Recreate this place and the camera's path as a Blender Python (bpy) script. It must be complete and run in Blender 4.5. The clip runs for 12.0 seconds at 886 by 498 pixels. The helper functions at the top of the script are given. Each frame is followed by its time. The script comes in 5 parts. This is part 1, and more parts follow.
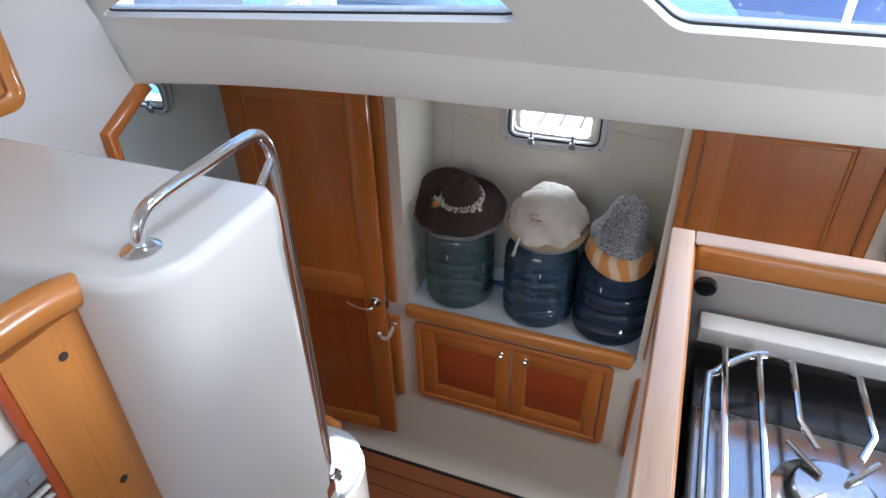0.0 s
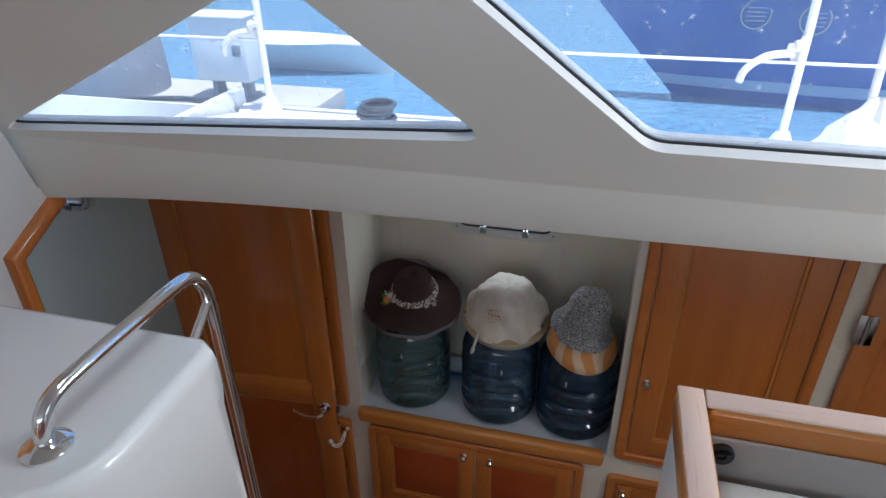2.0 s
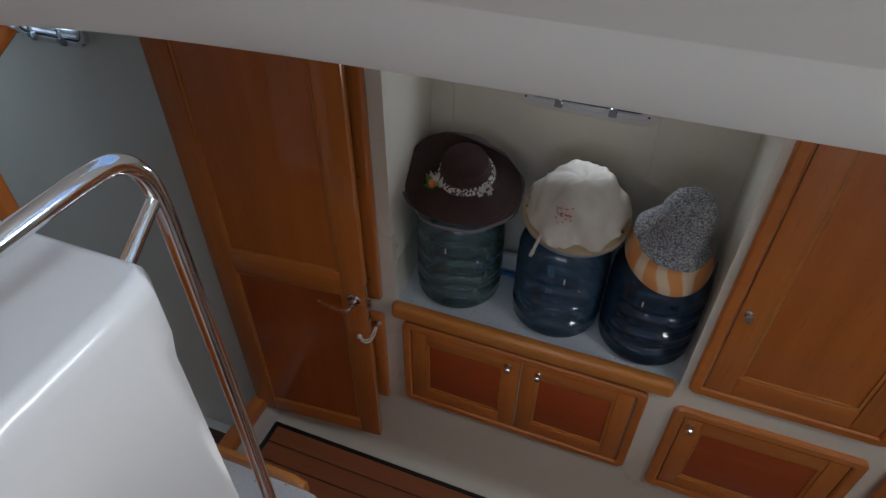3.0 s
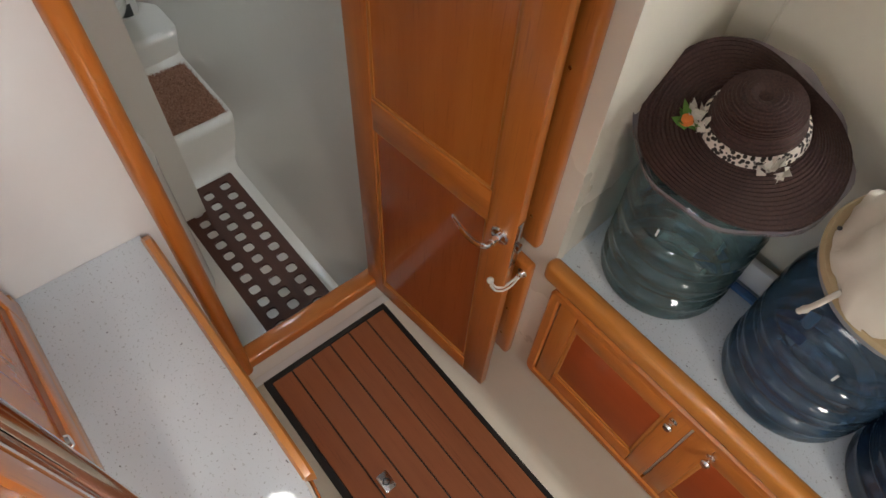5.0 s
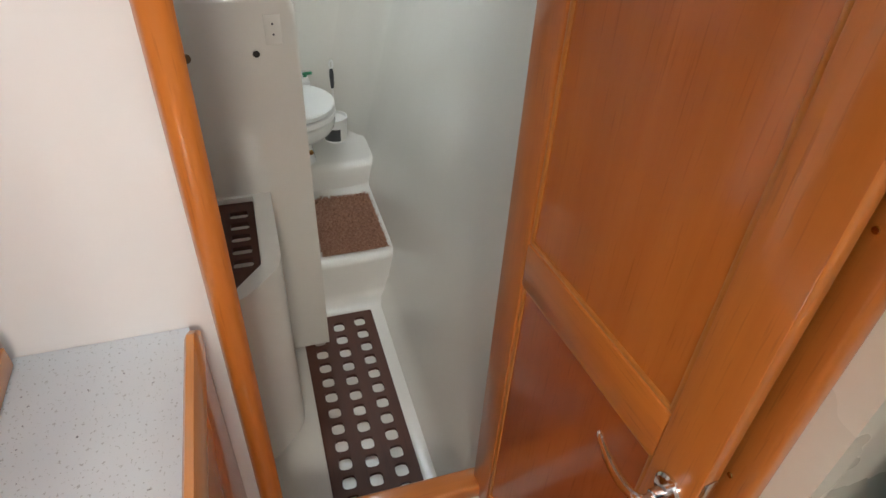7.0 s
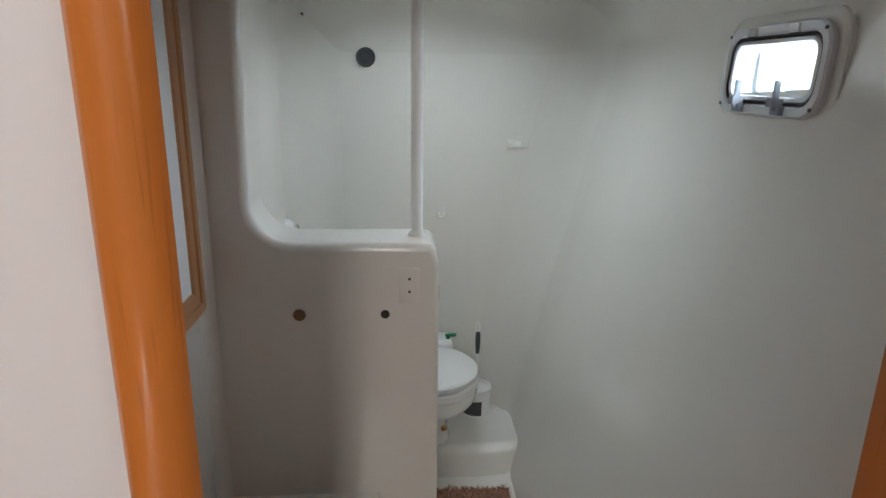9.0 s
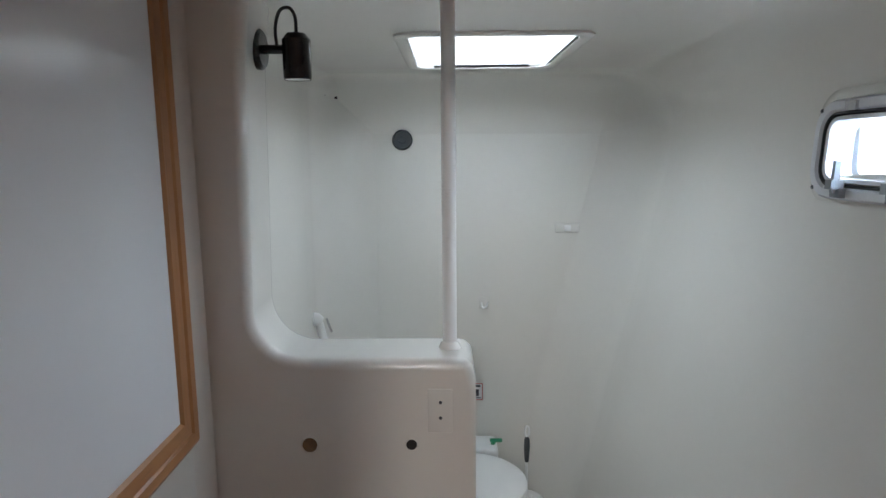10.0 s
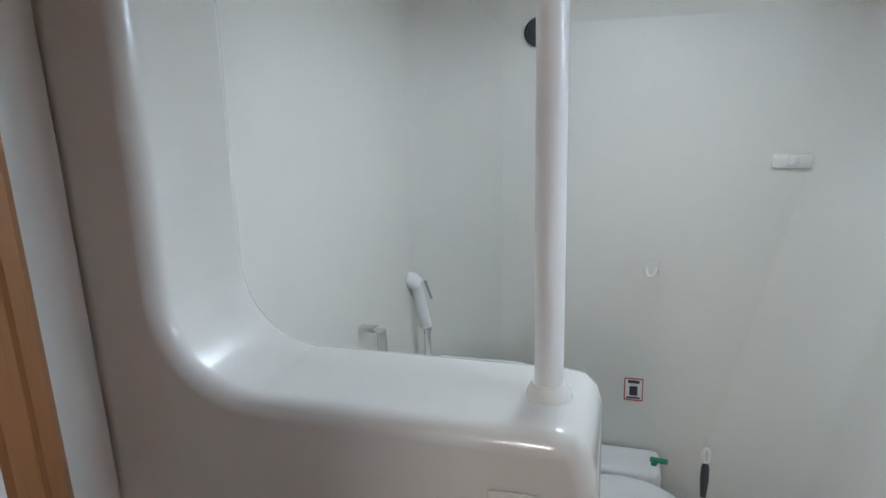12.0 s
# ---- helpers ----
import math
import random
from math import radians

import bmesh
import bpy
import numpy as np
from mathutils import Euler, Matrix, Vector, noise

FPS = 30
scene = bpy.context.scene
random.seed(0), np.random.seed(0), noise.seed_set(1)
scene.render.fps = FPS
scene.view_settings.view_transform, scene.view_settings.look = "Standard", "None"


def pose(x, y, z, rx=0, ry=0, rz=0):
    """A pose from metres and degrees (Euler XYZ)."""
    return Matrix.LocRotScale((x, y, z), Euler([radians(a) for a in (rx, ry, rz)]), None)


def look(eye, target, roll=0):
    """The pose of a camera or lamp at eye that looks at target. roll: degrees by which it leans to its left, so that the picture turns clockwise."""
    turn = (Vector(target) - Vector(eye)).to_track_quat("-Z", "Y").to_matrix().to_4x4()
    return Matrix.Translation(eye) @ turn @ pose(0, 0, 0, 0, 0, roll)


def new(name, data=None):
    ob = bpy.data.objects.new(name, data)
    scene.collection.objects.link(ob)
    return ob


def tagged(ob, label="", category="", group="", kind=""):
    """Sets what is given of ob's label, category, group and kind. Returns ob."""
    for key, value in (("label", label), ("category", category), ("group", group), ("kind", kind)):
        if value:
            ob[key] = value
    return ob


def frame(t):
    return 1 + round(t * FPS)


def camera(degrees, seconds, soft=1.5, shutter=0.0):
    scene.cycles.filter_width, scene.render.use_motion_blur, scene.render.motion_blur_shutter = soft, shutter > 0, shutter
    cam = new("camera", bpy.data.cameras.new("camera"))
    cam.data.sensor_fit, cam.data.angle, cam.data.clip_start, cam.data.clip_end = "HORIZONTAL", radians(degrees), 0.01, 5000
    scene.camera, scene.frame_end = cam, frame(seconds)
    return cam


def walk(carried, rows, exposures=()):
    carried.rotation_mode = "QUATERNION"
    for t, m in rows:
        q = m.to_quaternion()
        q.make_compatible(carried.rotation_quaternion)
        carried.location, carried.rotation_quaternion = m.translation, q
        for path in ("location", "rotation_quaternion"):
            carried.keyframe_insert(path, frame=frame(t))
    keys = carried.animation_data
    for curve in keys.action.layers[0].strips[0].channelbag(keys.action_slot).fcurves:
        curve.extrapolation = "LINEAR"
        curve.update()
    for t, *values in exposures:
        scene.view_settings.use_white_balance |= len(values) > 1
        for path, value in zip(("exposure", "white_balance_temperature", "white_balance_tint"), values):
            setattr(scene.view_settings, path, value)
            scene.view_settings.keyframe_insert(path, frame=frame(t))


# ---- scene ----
cam = camera(71.0, 12.0)
PATH = [
    (0, (-0.184, 0.118, 2.638), (-0.803, 1.657, 1.521), -1.4),
    (0.5, (-0.177, 0.128, 2.715), (-0.76, 1.775, 1.743), -1.1),
    (1, (-0.166, 0.145, 2.752), (-0.708, 1.881, 1.921), -0.6),
    (1.5, (-0.201, 0.196, 2.743), (-0.706, 1.949, 1.924), -1.3),
    (2, (-0.295, 0.291, 2.706), (-0.754, 1.976, 1.73), -0.7),
    (2.5, (-0.381, 0.433, 2.606), (-0.849, 2.01, 1.469), -0.8),
    (2.6, (-0.392, 0.475, 2.587), (-0.867, 2.017, 1.406), -1.0),
    (2.7, (-0.4, 0.522, 2.568), (-0.89, 2.03, 1.348), -0.7),
    (4.3, (-0.617, 1.104, 2.342), (-1.221, 2.027, 0.674), 5.0),
    (4.5, (-0.645, 1.144, 2.286), (-1.301, 2.018, 0.611), 5.4),
    (5, (-0.682, 1.23, 2.158), (-1.514, 2.014, 0.517), 4.4),
    (5.5, (-0.699, 1.279, 2.067), (-1.694, 2.014, 0.496), 2.1),
    (6, (-0.776, 1.359, 1.93), (-1.914, 2.05, 0.438), 1.6),
    (6.5, (-0.809, 1.392, 1.888), (-2.116, 1.995, 0.5), 2.3),
    (6.7, (-0.826, 1.414, 1.853), (-2.207, 1.975, 0.518), 2.7),
    (8.3, (-1.175, 1.457, 1.687), (-2.974, 1.771, 0.872), 2.9),
    (8.5, (-1.226, 1.464, 1.676), (-3.069, 1.722, 0.944), 2.2),
    (9, (-1.333, 1.499, 1.638), (-3.254, 1.632, 1.099), 0.8),
    (9.5, (-1.426, 1.527, 1.651), (-3.393, 1.57, 1.287), 0.3),
    (10, (-1.54, 1.533, 1.659), (-3.515, 1.511, 1.347), -0.5),
    (10.5, (-1.695, 1.533, 1.641), (-3.664, 1.439, 1.303), -1.9),
    (11, (-1.806, 1.537, 1.611), (-3.754, 1.314, 1.218), -3.0),
    (11.5, (-1.945, 1.539, 1.581), (-3.856, 1.144, 1.144), -2.6),
    (12, (-2.133, 1.591, 1.563), (-3.989, 1.028, 1.075), -1.9),
]
EXPOSURE = [
    (0.0, 1.25, 5950, 11), (1.0, 1.08, 6150, 13), (2.0, 0.46, 6000, 10), (2.7, 0.28, 6000, 10), (4.3, 1.42, 6950, 11), (5.5, 1.87, 7150, 12),
    (6.7, 2.28, 7200, 11), (8.5, 1.95, 6950, 11), (9.5, 1.75, 6750, 12), (10.5, 1.92, 6520, 14), (11.0, 2.0, 6500, 14), (12.0, 1.95, 6480, 14),
]
walk(cam, [(t, look(eye, target, roll)) for t, eye, target, roll in PATH], EXPOSURE)

# ---- light ----
from mathutils.geometry import tessellate_polygon

world = bpy.data.worlds.new("sky")
scene.world = world
world.use_nodes = True
wn = world.node_tree.nodes
wl = world.node_tree.links
sky = wn.new("ShaderNodeTexSky")
sky.sky_type = "NISHITA"
sky.sun_disc = False
SUN_FROM = Vector((0.20, -0.12, 1.0)).normalized()
sky.sun_elevation = math.asin(SUN_FROM.z)
sky.sun_rotation = math.atan2(SUN_FROM.x, SUN_FROM.y)
wl.new(sky.outputs["Color"], wn["Background"].inputs["Color"])
wn["Background"].inputs["Strength"].default_value = 0.15

sun = new("sun", bpy.data.lights.new("sun", "SUN"))
sun.data.energy, sun.data.angle, sun.data.color = 5.0, radians(0.6), (1.0, 0.96, 0.9)
sun.matrix_world = look(SUN_FROM * 20, (0, 0, 0))


def window_lamp(name, eye, target, w, h, power, color=(0.86, 0.93, 1.0)):
    lamp = new(name, bpy.data.lights.new(name, "AREA"))
    lamp.data.shape, lamp.data.size, lamp.data.size_y = "RECTANGLE", w, h
    lamp.data.energy, lamp.data.color = power, color
    lamp.matrix_world = look(eye, target)
    return lamp


# two fill lamps in assumed openings out of view, added to light the saloon
window_lamp("unseen_opposite_fill", (-0.5, -2.44, 2.50), (-0.3, 1.0, 1.9), 2.4, 0.45, 6.8, (1.0, 0.97, 0.93))
window_lamp("unseen_aft_fill", (2.13, -0.9, 2.1), (-1.0, 0.6, 1.6), 0.9, 1.7, 1.2, (1.0, 0.97, 0.93))
window_lamp("skylight_roof_hatch", (-0.53, 0.90, 3.05), (-0.53, 0.98, 0.0), 0.22, 0.18, 1.6)
window_lamp("skylight_head_hatch", (-3.165, 1.63, 2.018), (-3.165, 1.63, 0.0), 0.42, 0.28, 1.25, (0.71, 0.855, 1.0))
window_lamp("skylight_head_porthole", (-2.538, 2.42, 1.745), (-2.36, 1.1, 1.27), 0.34, 0.135, 3.2, (0.70, 0.85, 1.0))
window_lamp("skylight_niche_porthole", (-0.62, 2.485, 1.68), (-0.70, 1.9, 1.25), 0.26, 0.09, 1.35, (0.9, 0.95, 1.0))
window_lamp("skylight_side_window_aft", (1.02, 1.37, 2.56), (-1.1, 1.35, 0.9), 0.75, 0.34, 14, (1.0, 0.98, 0.95))


# ---- materials ----
def node_mat(name):
    m = bpy.data.materials.new(name)
    m.use_nodes = True
    return m, m.node_tree.nodes, m.node_tree.links, m.node_tree.nodes["Principled BSDF"]


def coords(n, l, scale, rnd=False):
    tc = n.new("ShaderNodeTexCoord")
    mp = n.new("ShaderNodeMapping")
    mp.inputs["Scale"].default_value = scale
    l.new(tc.outputs["Object"], mp.inputs["Vector"])
    if rnd:
        info = n.new("ShaderNodeObjectInfo")
        mul = n.new("ShaderNodeMath")
        mul.operation = "MULTIPLY"
        mul.inputs[1].default_value = 13.0
        l.new(info.outputs["Random"], mul.inputs[0])
        l.new(mul.outputs[0], mp.inputs["Location"])
    return mp.outputs["Vector"]


def noise_tex(n, l, vec, scale, detail=4.0, rough=0.55):
    t = n.new("ShaderNodeTexNoise")
    t.inputs["Scale"].default_value, t.inputs["Detail"].default_value, t.inputs["Roughness"].default_value = scale, detail, rough
    l.new(vec, t.inputs["Vector"])
    return t.outputs["Fac"]


def ramp(n, l, fac, stops):
    r = n.new("ShaderNodeValToRGB")
    e = r.color_ramp.elements
    while len(e) < len(stops):
        e.new(0.5)
    for k, (p, c) in zip(e, stops):
        k.position, k.color = p, (*c, 1)
    l.new(fac, r.inputs["Fac"])
    return r.outputs["Color"]


def mixc(n, l, fac, a, b, mode="MIX"):
    m = n.new("ShaderNodeMix")
    m.data_type, m.blend_type = "RGBA", mode
    for sock, v in ((m.inputs["Factor"], fac), (m.inputs["A"], a), (m.inputs["B"], b)):
        if isinstance(v, (int, float)):
            sock.default_value = v
        elif isinstance(v, tuple):
            sock.default_value = (*v, 1)
        else:
            l.new(v, sock)
    return m.outputs["Result"]


def add_bump(n, l, bsdf, fac, strength, dist=0.002):
    b = n.new("ShaderNodeBump")
    b.inputs["Strength"].default_value, b.inputs["Distance"].default_value = strength, dist
    l.new(fac, b.inputs["Height"])
    l.new(b.outputs["Normal"], bsdf.inputs["Normal"])


def painted(name, c, rough=0.4, var=0.06, big=1.3, fine=45, bump=0.08, metal=0.0, coat=0.0):
    """Paint, gelcoat, plastic or metal with faint large stains and fine grain."""
    m, n, l, b = node_mat(name)
    v = coords(n, l, (1, 1, 1))
    n1, n2 = noise_tex(n, l, v, big, 5), noise_tex(n, l, v, fine, 3)
    dark, light = tuple(k * (1 - var) for k in c), tuple(min(1, k * (1 + var * 0.6)) for k in c)
    col = ramp(n, l, n1, [(0.3, dark), (0.7, light)])
    col = mixc(n, l, 0.12, col, ramp(n, l, n2, [(0.35, dark), (0.65, light)]))
    l.new(col, b.inputs["Base Color"])
    rr = n.new("ShaderNodeMapRange")
    rr.inputs["To Min"].default_value, rr.inputs["To Max"].default_value = max(0.02, rough * 0.8), min(1, rough * 1.25)
    l.new(n1, rr.inputs["Value"])
    l.new(rr.outputs["Result"], b.inputs["Roughness"])
    b.inputs["Metallic"].default_value, b.inputs["Coat Weight"].default_value = metal, coat
    b.inputs["Coat Roughness"].default_value = 0.10
    if bump:
        add_bump(n, l, b, n2, bump)
    return m


def wood(name, dark, light, axis, rough=0.28, coat=0.6, grain=1.0, rnd=True):
    """Varnished wood: long fibres along axis, broad colour drift, pores."""
    m, n, l, b = node_mat(name)
    sc = [26.0 * grain] * 3
    sc[axis] = 1.4 * grain
    v = coords(n, l, sc, rnd)
    sc2 = [5.0] * 3
    sc2[axis] = 0.7
    v2 = coords(n, l, sc2, rnd)
    sc3 = [220.0] * 3
    sc3[axis] = 9.0
    v3 = coords(n, l, sc3, rnd)
    f1, f2, f3 = noise_tex(n, l, v, 1, 6, 0.6), noise_tex(n, l, v2, 1, 3), noise_tex(n, l, v3, 1, 2)
    c1 = ramp(n, l, f1, [(0.28, dark), (0.72, light)])
    c2 = ramp(n, l, f2, [(0.3, tuple(k * 0.78 for k in light)), (0.7, tuple(min(1, k * 1.12) for k in light))])
    col = mixc(n, l, 0.45, c1, c2)
    col = mixc(n, l, ramp(n, l, f3, [(0.60, (0, 0, 0)), (0.72, (0.35, 0.35, 0.35))]), col, tuple(k * 0.6 for k in dark))
    l.new(col, b.inputs["Base Color"])
    b.inputs["Roughness"].default_value, b.inputs["Coat Weight"].default_value = rough, coat
    b.inputs["Coat Roughness"].default_value = 0.06
    add_bump(n, l, b, f3, 0.06, 0.001)
    return m


M = {}
M["gelcoat"] = painted("white_gelcoat", (0.80, 0.785, 0.74), 0.16, 0.04, 1.1, 30, 0.02)
M["liner"] = painted("cream_liner", (0.75, 0.73, 0.675), 0.20, 0.04, 1.4, 60, 0.012, 0.0, 0.5)
M["headliner"] = painted("white_headliner", (0.74, 0.725, 0.68), 0.55, 0.04, 1.0, 120, 0.10)
M["bulkhead"] = painted("bulkhead_gelcoat", (0.73, 0.725, 0.725), 0.22, 0.04, 1.1, 30, 0.02)
M["console"] = painted("console_gelcoat", (0.77, 0.775, 0.755), 0.16, 0.03, 1.2, 40, 0.02)
# grey carries the shade inside the stove well
M["greywall"] = painted("well_shade_grey", (0.40, 0.39, 0.37), 0.5, 0.06, 2, 60, 0.05)
M["niche"] = painted("niche_gelcoat", (0.78, 0.735, 0.63), 0.28, 0.06, 1.7, 50, 0.04)
M["sole"] = painted("sole_gelcoat", (0.60, 0.55, 0.45), 0.45, 0.14, 3.0, 60, 0.05)
for k, ax in (("x", 0), ("y", 1), ("z", 2)):
    M["frame_" + k] = wood("cherry_frame_" + k, (0.43, 0.120, 0.022), (0.60, 0.200, 0.040), ax)
    M["trim_" + k] = wood("honey_trim_" + k, (0.46, 0.155, 0.028), (0.62, 0.245, 0.052), ax)
    M["panel_" + k] = wood("cherry_panel_" + k, (0.44, 0.118, 0.022), (0.58, 0.185, 0.036), ax, 0.25, 0.5, 0.7)
    M["oak_" + k] = wood("oak_" + k, (0.30, 0.12, 0.045), (0.46, 0.22, 0.09), ax, 0.4, 0.15)
# pale wood tone paints the window glare on the varnished fiddle
M["glarewood_x"] = wood("window_glare_fiddle_x", (0.52, 0.34, 0.24), (0.68, 0.49, 0.37), 0)
M["glarewood_y"] = wood("window_glare_fiddle_y", (0.52, 0.34, 0.24), (0.68, 0.49, 0.37), 1)
M["redveneer_z"] = wood("red_veneer_z", (0.35, 0.075, 0.017), (0.46, 0.115, 0.026), 2, 0.2, 0.6, 0.7)
M["lockpanel"] = wood("red_cherry_panel", (0.34, 0.055, 0.013), (0.44, 0.085, 0.020), 0, 0.28, 0.4, 0.6)
M["teak"] = wood("teak_plank", (0.24, 0.070, 0.027), (0.36, 0.120, 0.048), 0, 0.45, 0.05)
M["grate"] = wood("dark_grating", (0.05, 0.016, 0.010), (0.10, 0.032, 0.018), 0, 0.5, 0.0)
M["black"] = painted("black_rubber", (0.012, 0.011, 0.011), 0.5, 0.3, 4, 90, 0.1)
M["blackgloss"] = painted("black_enamel", (0.015, 0.015, 0.017), 0.18, 0.2, 4, 90, 0.0)
M["chrome"] = painted("chrome", (0.80, 0.80, 0.80), 0.10, 0.03, 6, 90, 0.0, 1.0)
M["steel"] = painted("brushed_steel", (0.60, 0.60, 0.61), 0.16, 0.08, 5, 200, 0.05, 1.0)
M["brass"] = painted("brass", (0.70, 0.50, 0.20), 0.25, 0.1, 6, 90, 0.0, 1.0)
M["alu"] = painted("anodised_frame", (0.66, 0.67, 0.69), 0.34, 0.06, 6, 150, 0.03, 0.15)
M["plastic"] = painted("white_plastic", (0.82, 0.82, 0.80), 0.30, 0.04, 3, 60, 0.0)
M["greyplastic"] = painted("grey_plastic", (0.25, 0.27, 0.29), 0.45, 0.06, 5, 90, 0.03)
M["darkgrey"] = painted("dark_grey_plastic", (0.05, 0.055, 0.06), 0.4, 0.1, 5, 90, 0.03)
M["porcelain"] = painted("porcelain", (0.82, 0.83, 0.80), 0.10, 0.03, 3, 30, 0.0)
M["board"] = painted("white_board", (0.76, 0.77, 0.78), 0.16, 0.02, 1.5, 40, 0.0)
M["rope"] = painted("white_rope", (0.72, 0.70, 0.64), 0.8, 0.12, 20, 300, 0.4)
M["hole"] = painted("dark_hole", (0.05, 0.04, 0.03), 0.8, 0.2, 8, 60, 0.0)
M["rust"] = painted("brown_plug", (0.20, 0.12, 0.06), 0.7, 0.3, 30, 120, 0.2)
M["strap"] = painted("blue_strap", (0.05, 0.15, 0.34), 0.6, 0.1, 9, 200, 0.2)
M["green"] = painted("green_plastic", (0.02, 0.25, 0.12), 0.35, 0.1, 9, 90, 0.0)
M["lcd"] = painted("lcd_glass", (0.30, 0.36, 0.40), 0.2, 0.05, 9, 90, 0.0)
M["ink"] = painted("dark_ink", (0.06, 0.06, 0.07), 0.6, 0.1, 9, 90, 0.0)
M["red"] = painted("red_ink", (0.50, 0.04, 0.03), 0.6, 0.1, 9, 90, 0.0)
M["tan"] = painted("tan_lining", (0.48, 0.37, 0.22), 0.8, 0.1, 9, 200, 0.2)
M["paper"] = painted("white_label", (0.80, 0.80, 0.78), 0.6, 0.04, 9, 90, 0.0)

# speckled worktop laminate
m, n, l, b = node_mat("speckled_laminate")
v = coords(n, l, (1, 1, 1))
f1, f2, f3 = noise_tex(n, l, v, 170, 2), noise_tex(n, l, v, 90, 2), noise_tex(n, l, v, 2.5, 4)
col = ramp(n, l, f3, [(0.3, (0.54, 0.605, 0.66)), (0.7, (0.62, 0.68, 0.73))])
col = mixc(n, l, ramp(n, l, f1, [(0.62, (0, 0, 0)), (0.68, (0.75, 0.75, 0.75))]), col, (0.30, 0.34, 0.36))
col = mixc(n, l, ramp(n, l, f2, [(0.70, (0, 0, 0)), (0.74, (0.9, 0.9, 0.9))]), col, (0.10, 0.11, 0.14))
l.new(col, b.inputs["Base Color"])
b.inputs["Roughness"].default_value = 0.38
M["laminate"] = m


def clear(name, tint, gloss_col, mixf, rough=0.06):
    """Tinted see-through plastic or pane: tinted transparency with a glossy skin."""
    m, n, l, b = node_mat(name)
    tr = n.new("ShaderNodeBsdfTransparent")
    tr.inputs["Color"].default_value = (*tint, 1)
    v = coords(n, l, (1, 1, 1))
    f = noise_tex(n, l, v, 9, 3)
    l.new(ramp(n, l, f, [(0.3, tuple(k * 0.8 for k in gloss_col)), (0.7, gloss_col)]), b.inputs["Base Color"])
    b.inputs["Roughness"].default_value = rough
    mx = n.new("ShaderNodeMixShader")
    mx.inputs["Fac"].default_value = mixf
    l.new(tr.outputs[0], mx.inputs[1])
    l.new(b.outputs[0], mx.inputs[2])
    l.new(mx.outputs[0], n["Material Output"].inputs["Surface"])
    return m



def tinted(name, c, body=0.16):
    """Thin tinted bottle plastic: see-through wall, a little milky body, glossy skin."""
    m, n, l, b = node_mat(name)
    v = coords(n, l, (6, 6, 1.5))
    f = noise_tex(n, l, v, 5, 3)
    col = ramp(n, l, f, [(0.3, tuple(k * 0.86 for k in c)), (0.7, c)])
    tr = n.new("ShaderNodeBsdfTransparent")
    l.new(col, tr.inputs["Color"])
    l.new(col, b.inputs["Base Color"])
    b.inputs["Roughness"].default_value = 0.08
    gl = n.new("ShaderNodeBsdfGlossy")
    gl.inputs["Roughness"].default_value = 0.06
    fr = n.new("ShaderNodeFresnel")
    fr.inputs["IOR"].default_value = 1.5
    m1, m2 = n.new("ShaderNodeMixShader"), n.new("ShaderNodeMixShader")
    m1.inputs["Fac"].default_value = body
    l.new(tr.outputs[0], m1.inputs[1])
    l.new(b.outputs[0], m1.inputs[2])
    l.new(fr.outputs[0], m2.inputs["Fac"])
    l.new(m1.outputs[0], m2.inputs[1])
    l.new(gl.outputs[0], m2.inputs[2])
    l.new(m2.outputs[0], n["Material Output"].inputs["Surface"])
    return m


M["bottle_green"] = tinted("sea_green_bottle_plastic", (0.34, 0.54, 0.57))
M["bottle_blue"] = tinted("blue_bottle_plastic", (0.22, 0.40, 0.58))
M["bottle_deep"] = tinted("deep_blue_bottle_plastic", (0.11, 0.23, 0.40))
M["pane"] = clear("window_pane", (0.93, 0.96, 1.0), (0.5, 0.55, 0.6), 0.04, 0.02)
# salt-hazed saloon glass with dried specks
m, n, l, b = node_mat("salt_hazed_pane")
v = coords(n, l, (1, 1, 1))
tr = n.new("ShaderNodeBsdfTransparent")
tr.inputs["Color"].default_value = (0.94, 0.97, 1.0, 1)
tl = n.new("ShaderNodeBsdfTranslucent")
tl.inputs["Color"].default_value = (0.85, 0.9, 1.0, 1)
haze = ramp(n, l, noise_tex(n, l, v, 3.0, 5), [(0.3, (0.05, 0.05, 0.05)), (0.75, (0.17, 0.17, 0.17))])
specks = ramp(n, l, noise_tex(n, l, v, 60, 3, 0.7), [(0.66, (0, 0, 0)), (0.72, (0.6, 0.6, 0.6))])
mx = n.new("ShaderNodeMixShader")
l.new(mixc(n, l, 1.0, haze, specks, "ADD"), mx.inputs["Fac"])
l.new(tr.outputs[0], mx.inputs[1])
l.new(tl.outputs[0], mx.inputs[2])
mx2 = n.new("ShaderNodeMixShader")
mx2.inputs["Fac"].default_value = 0.03
b.inputs["Roughness"].default_value = 0.03
l.new(mx.outputs[0], mx2.inputs[1])
l.new(b.outputs[0], mx2.inputs[2])
l.new(mx2.outputs[0], n["Material Output"].inputs["Surface"])
M["salt_pane"] = m
M["film"] = clear("clear_film", (0.9, 0.85, 0.88), (0.66, 0.58, 0.64), 0.45, 0.25)

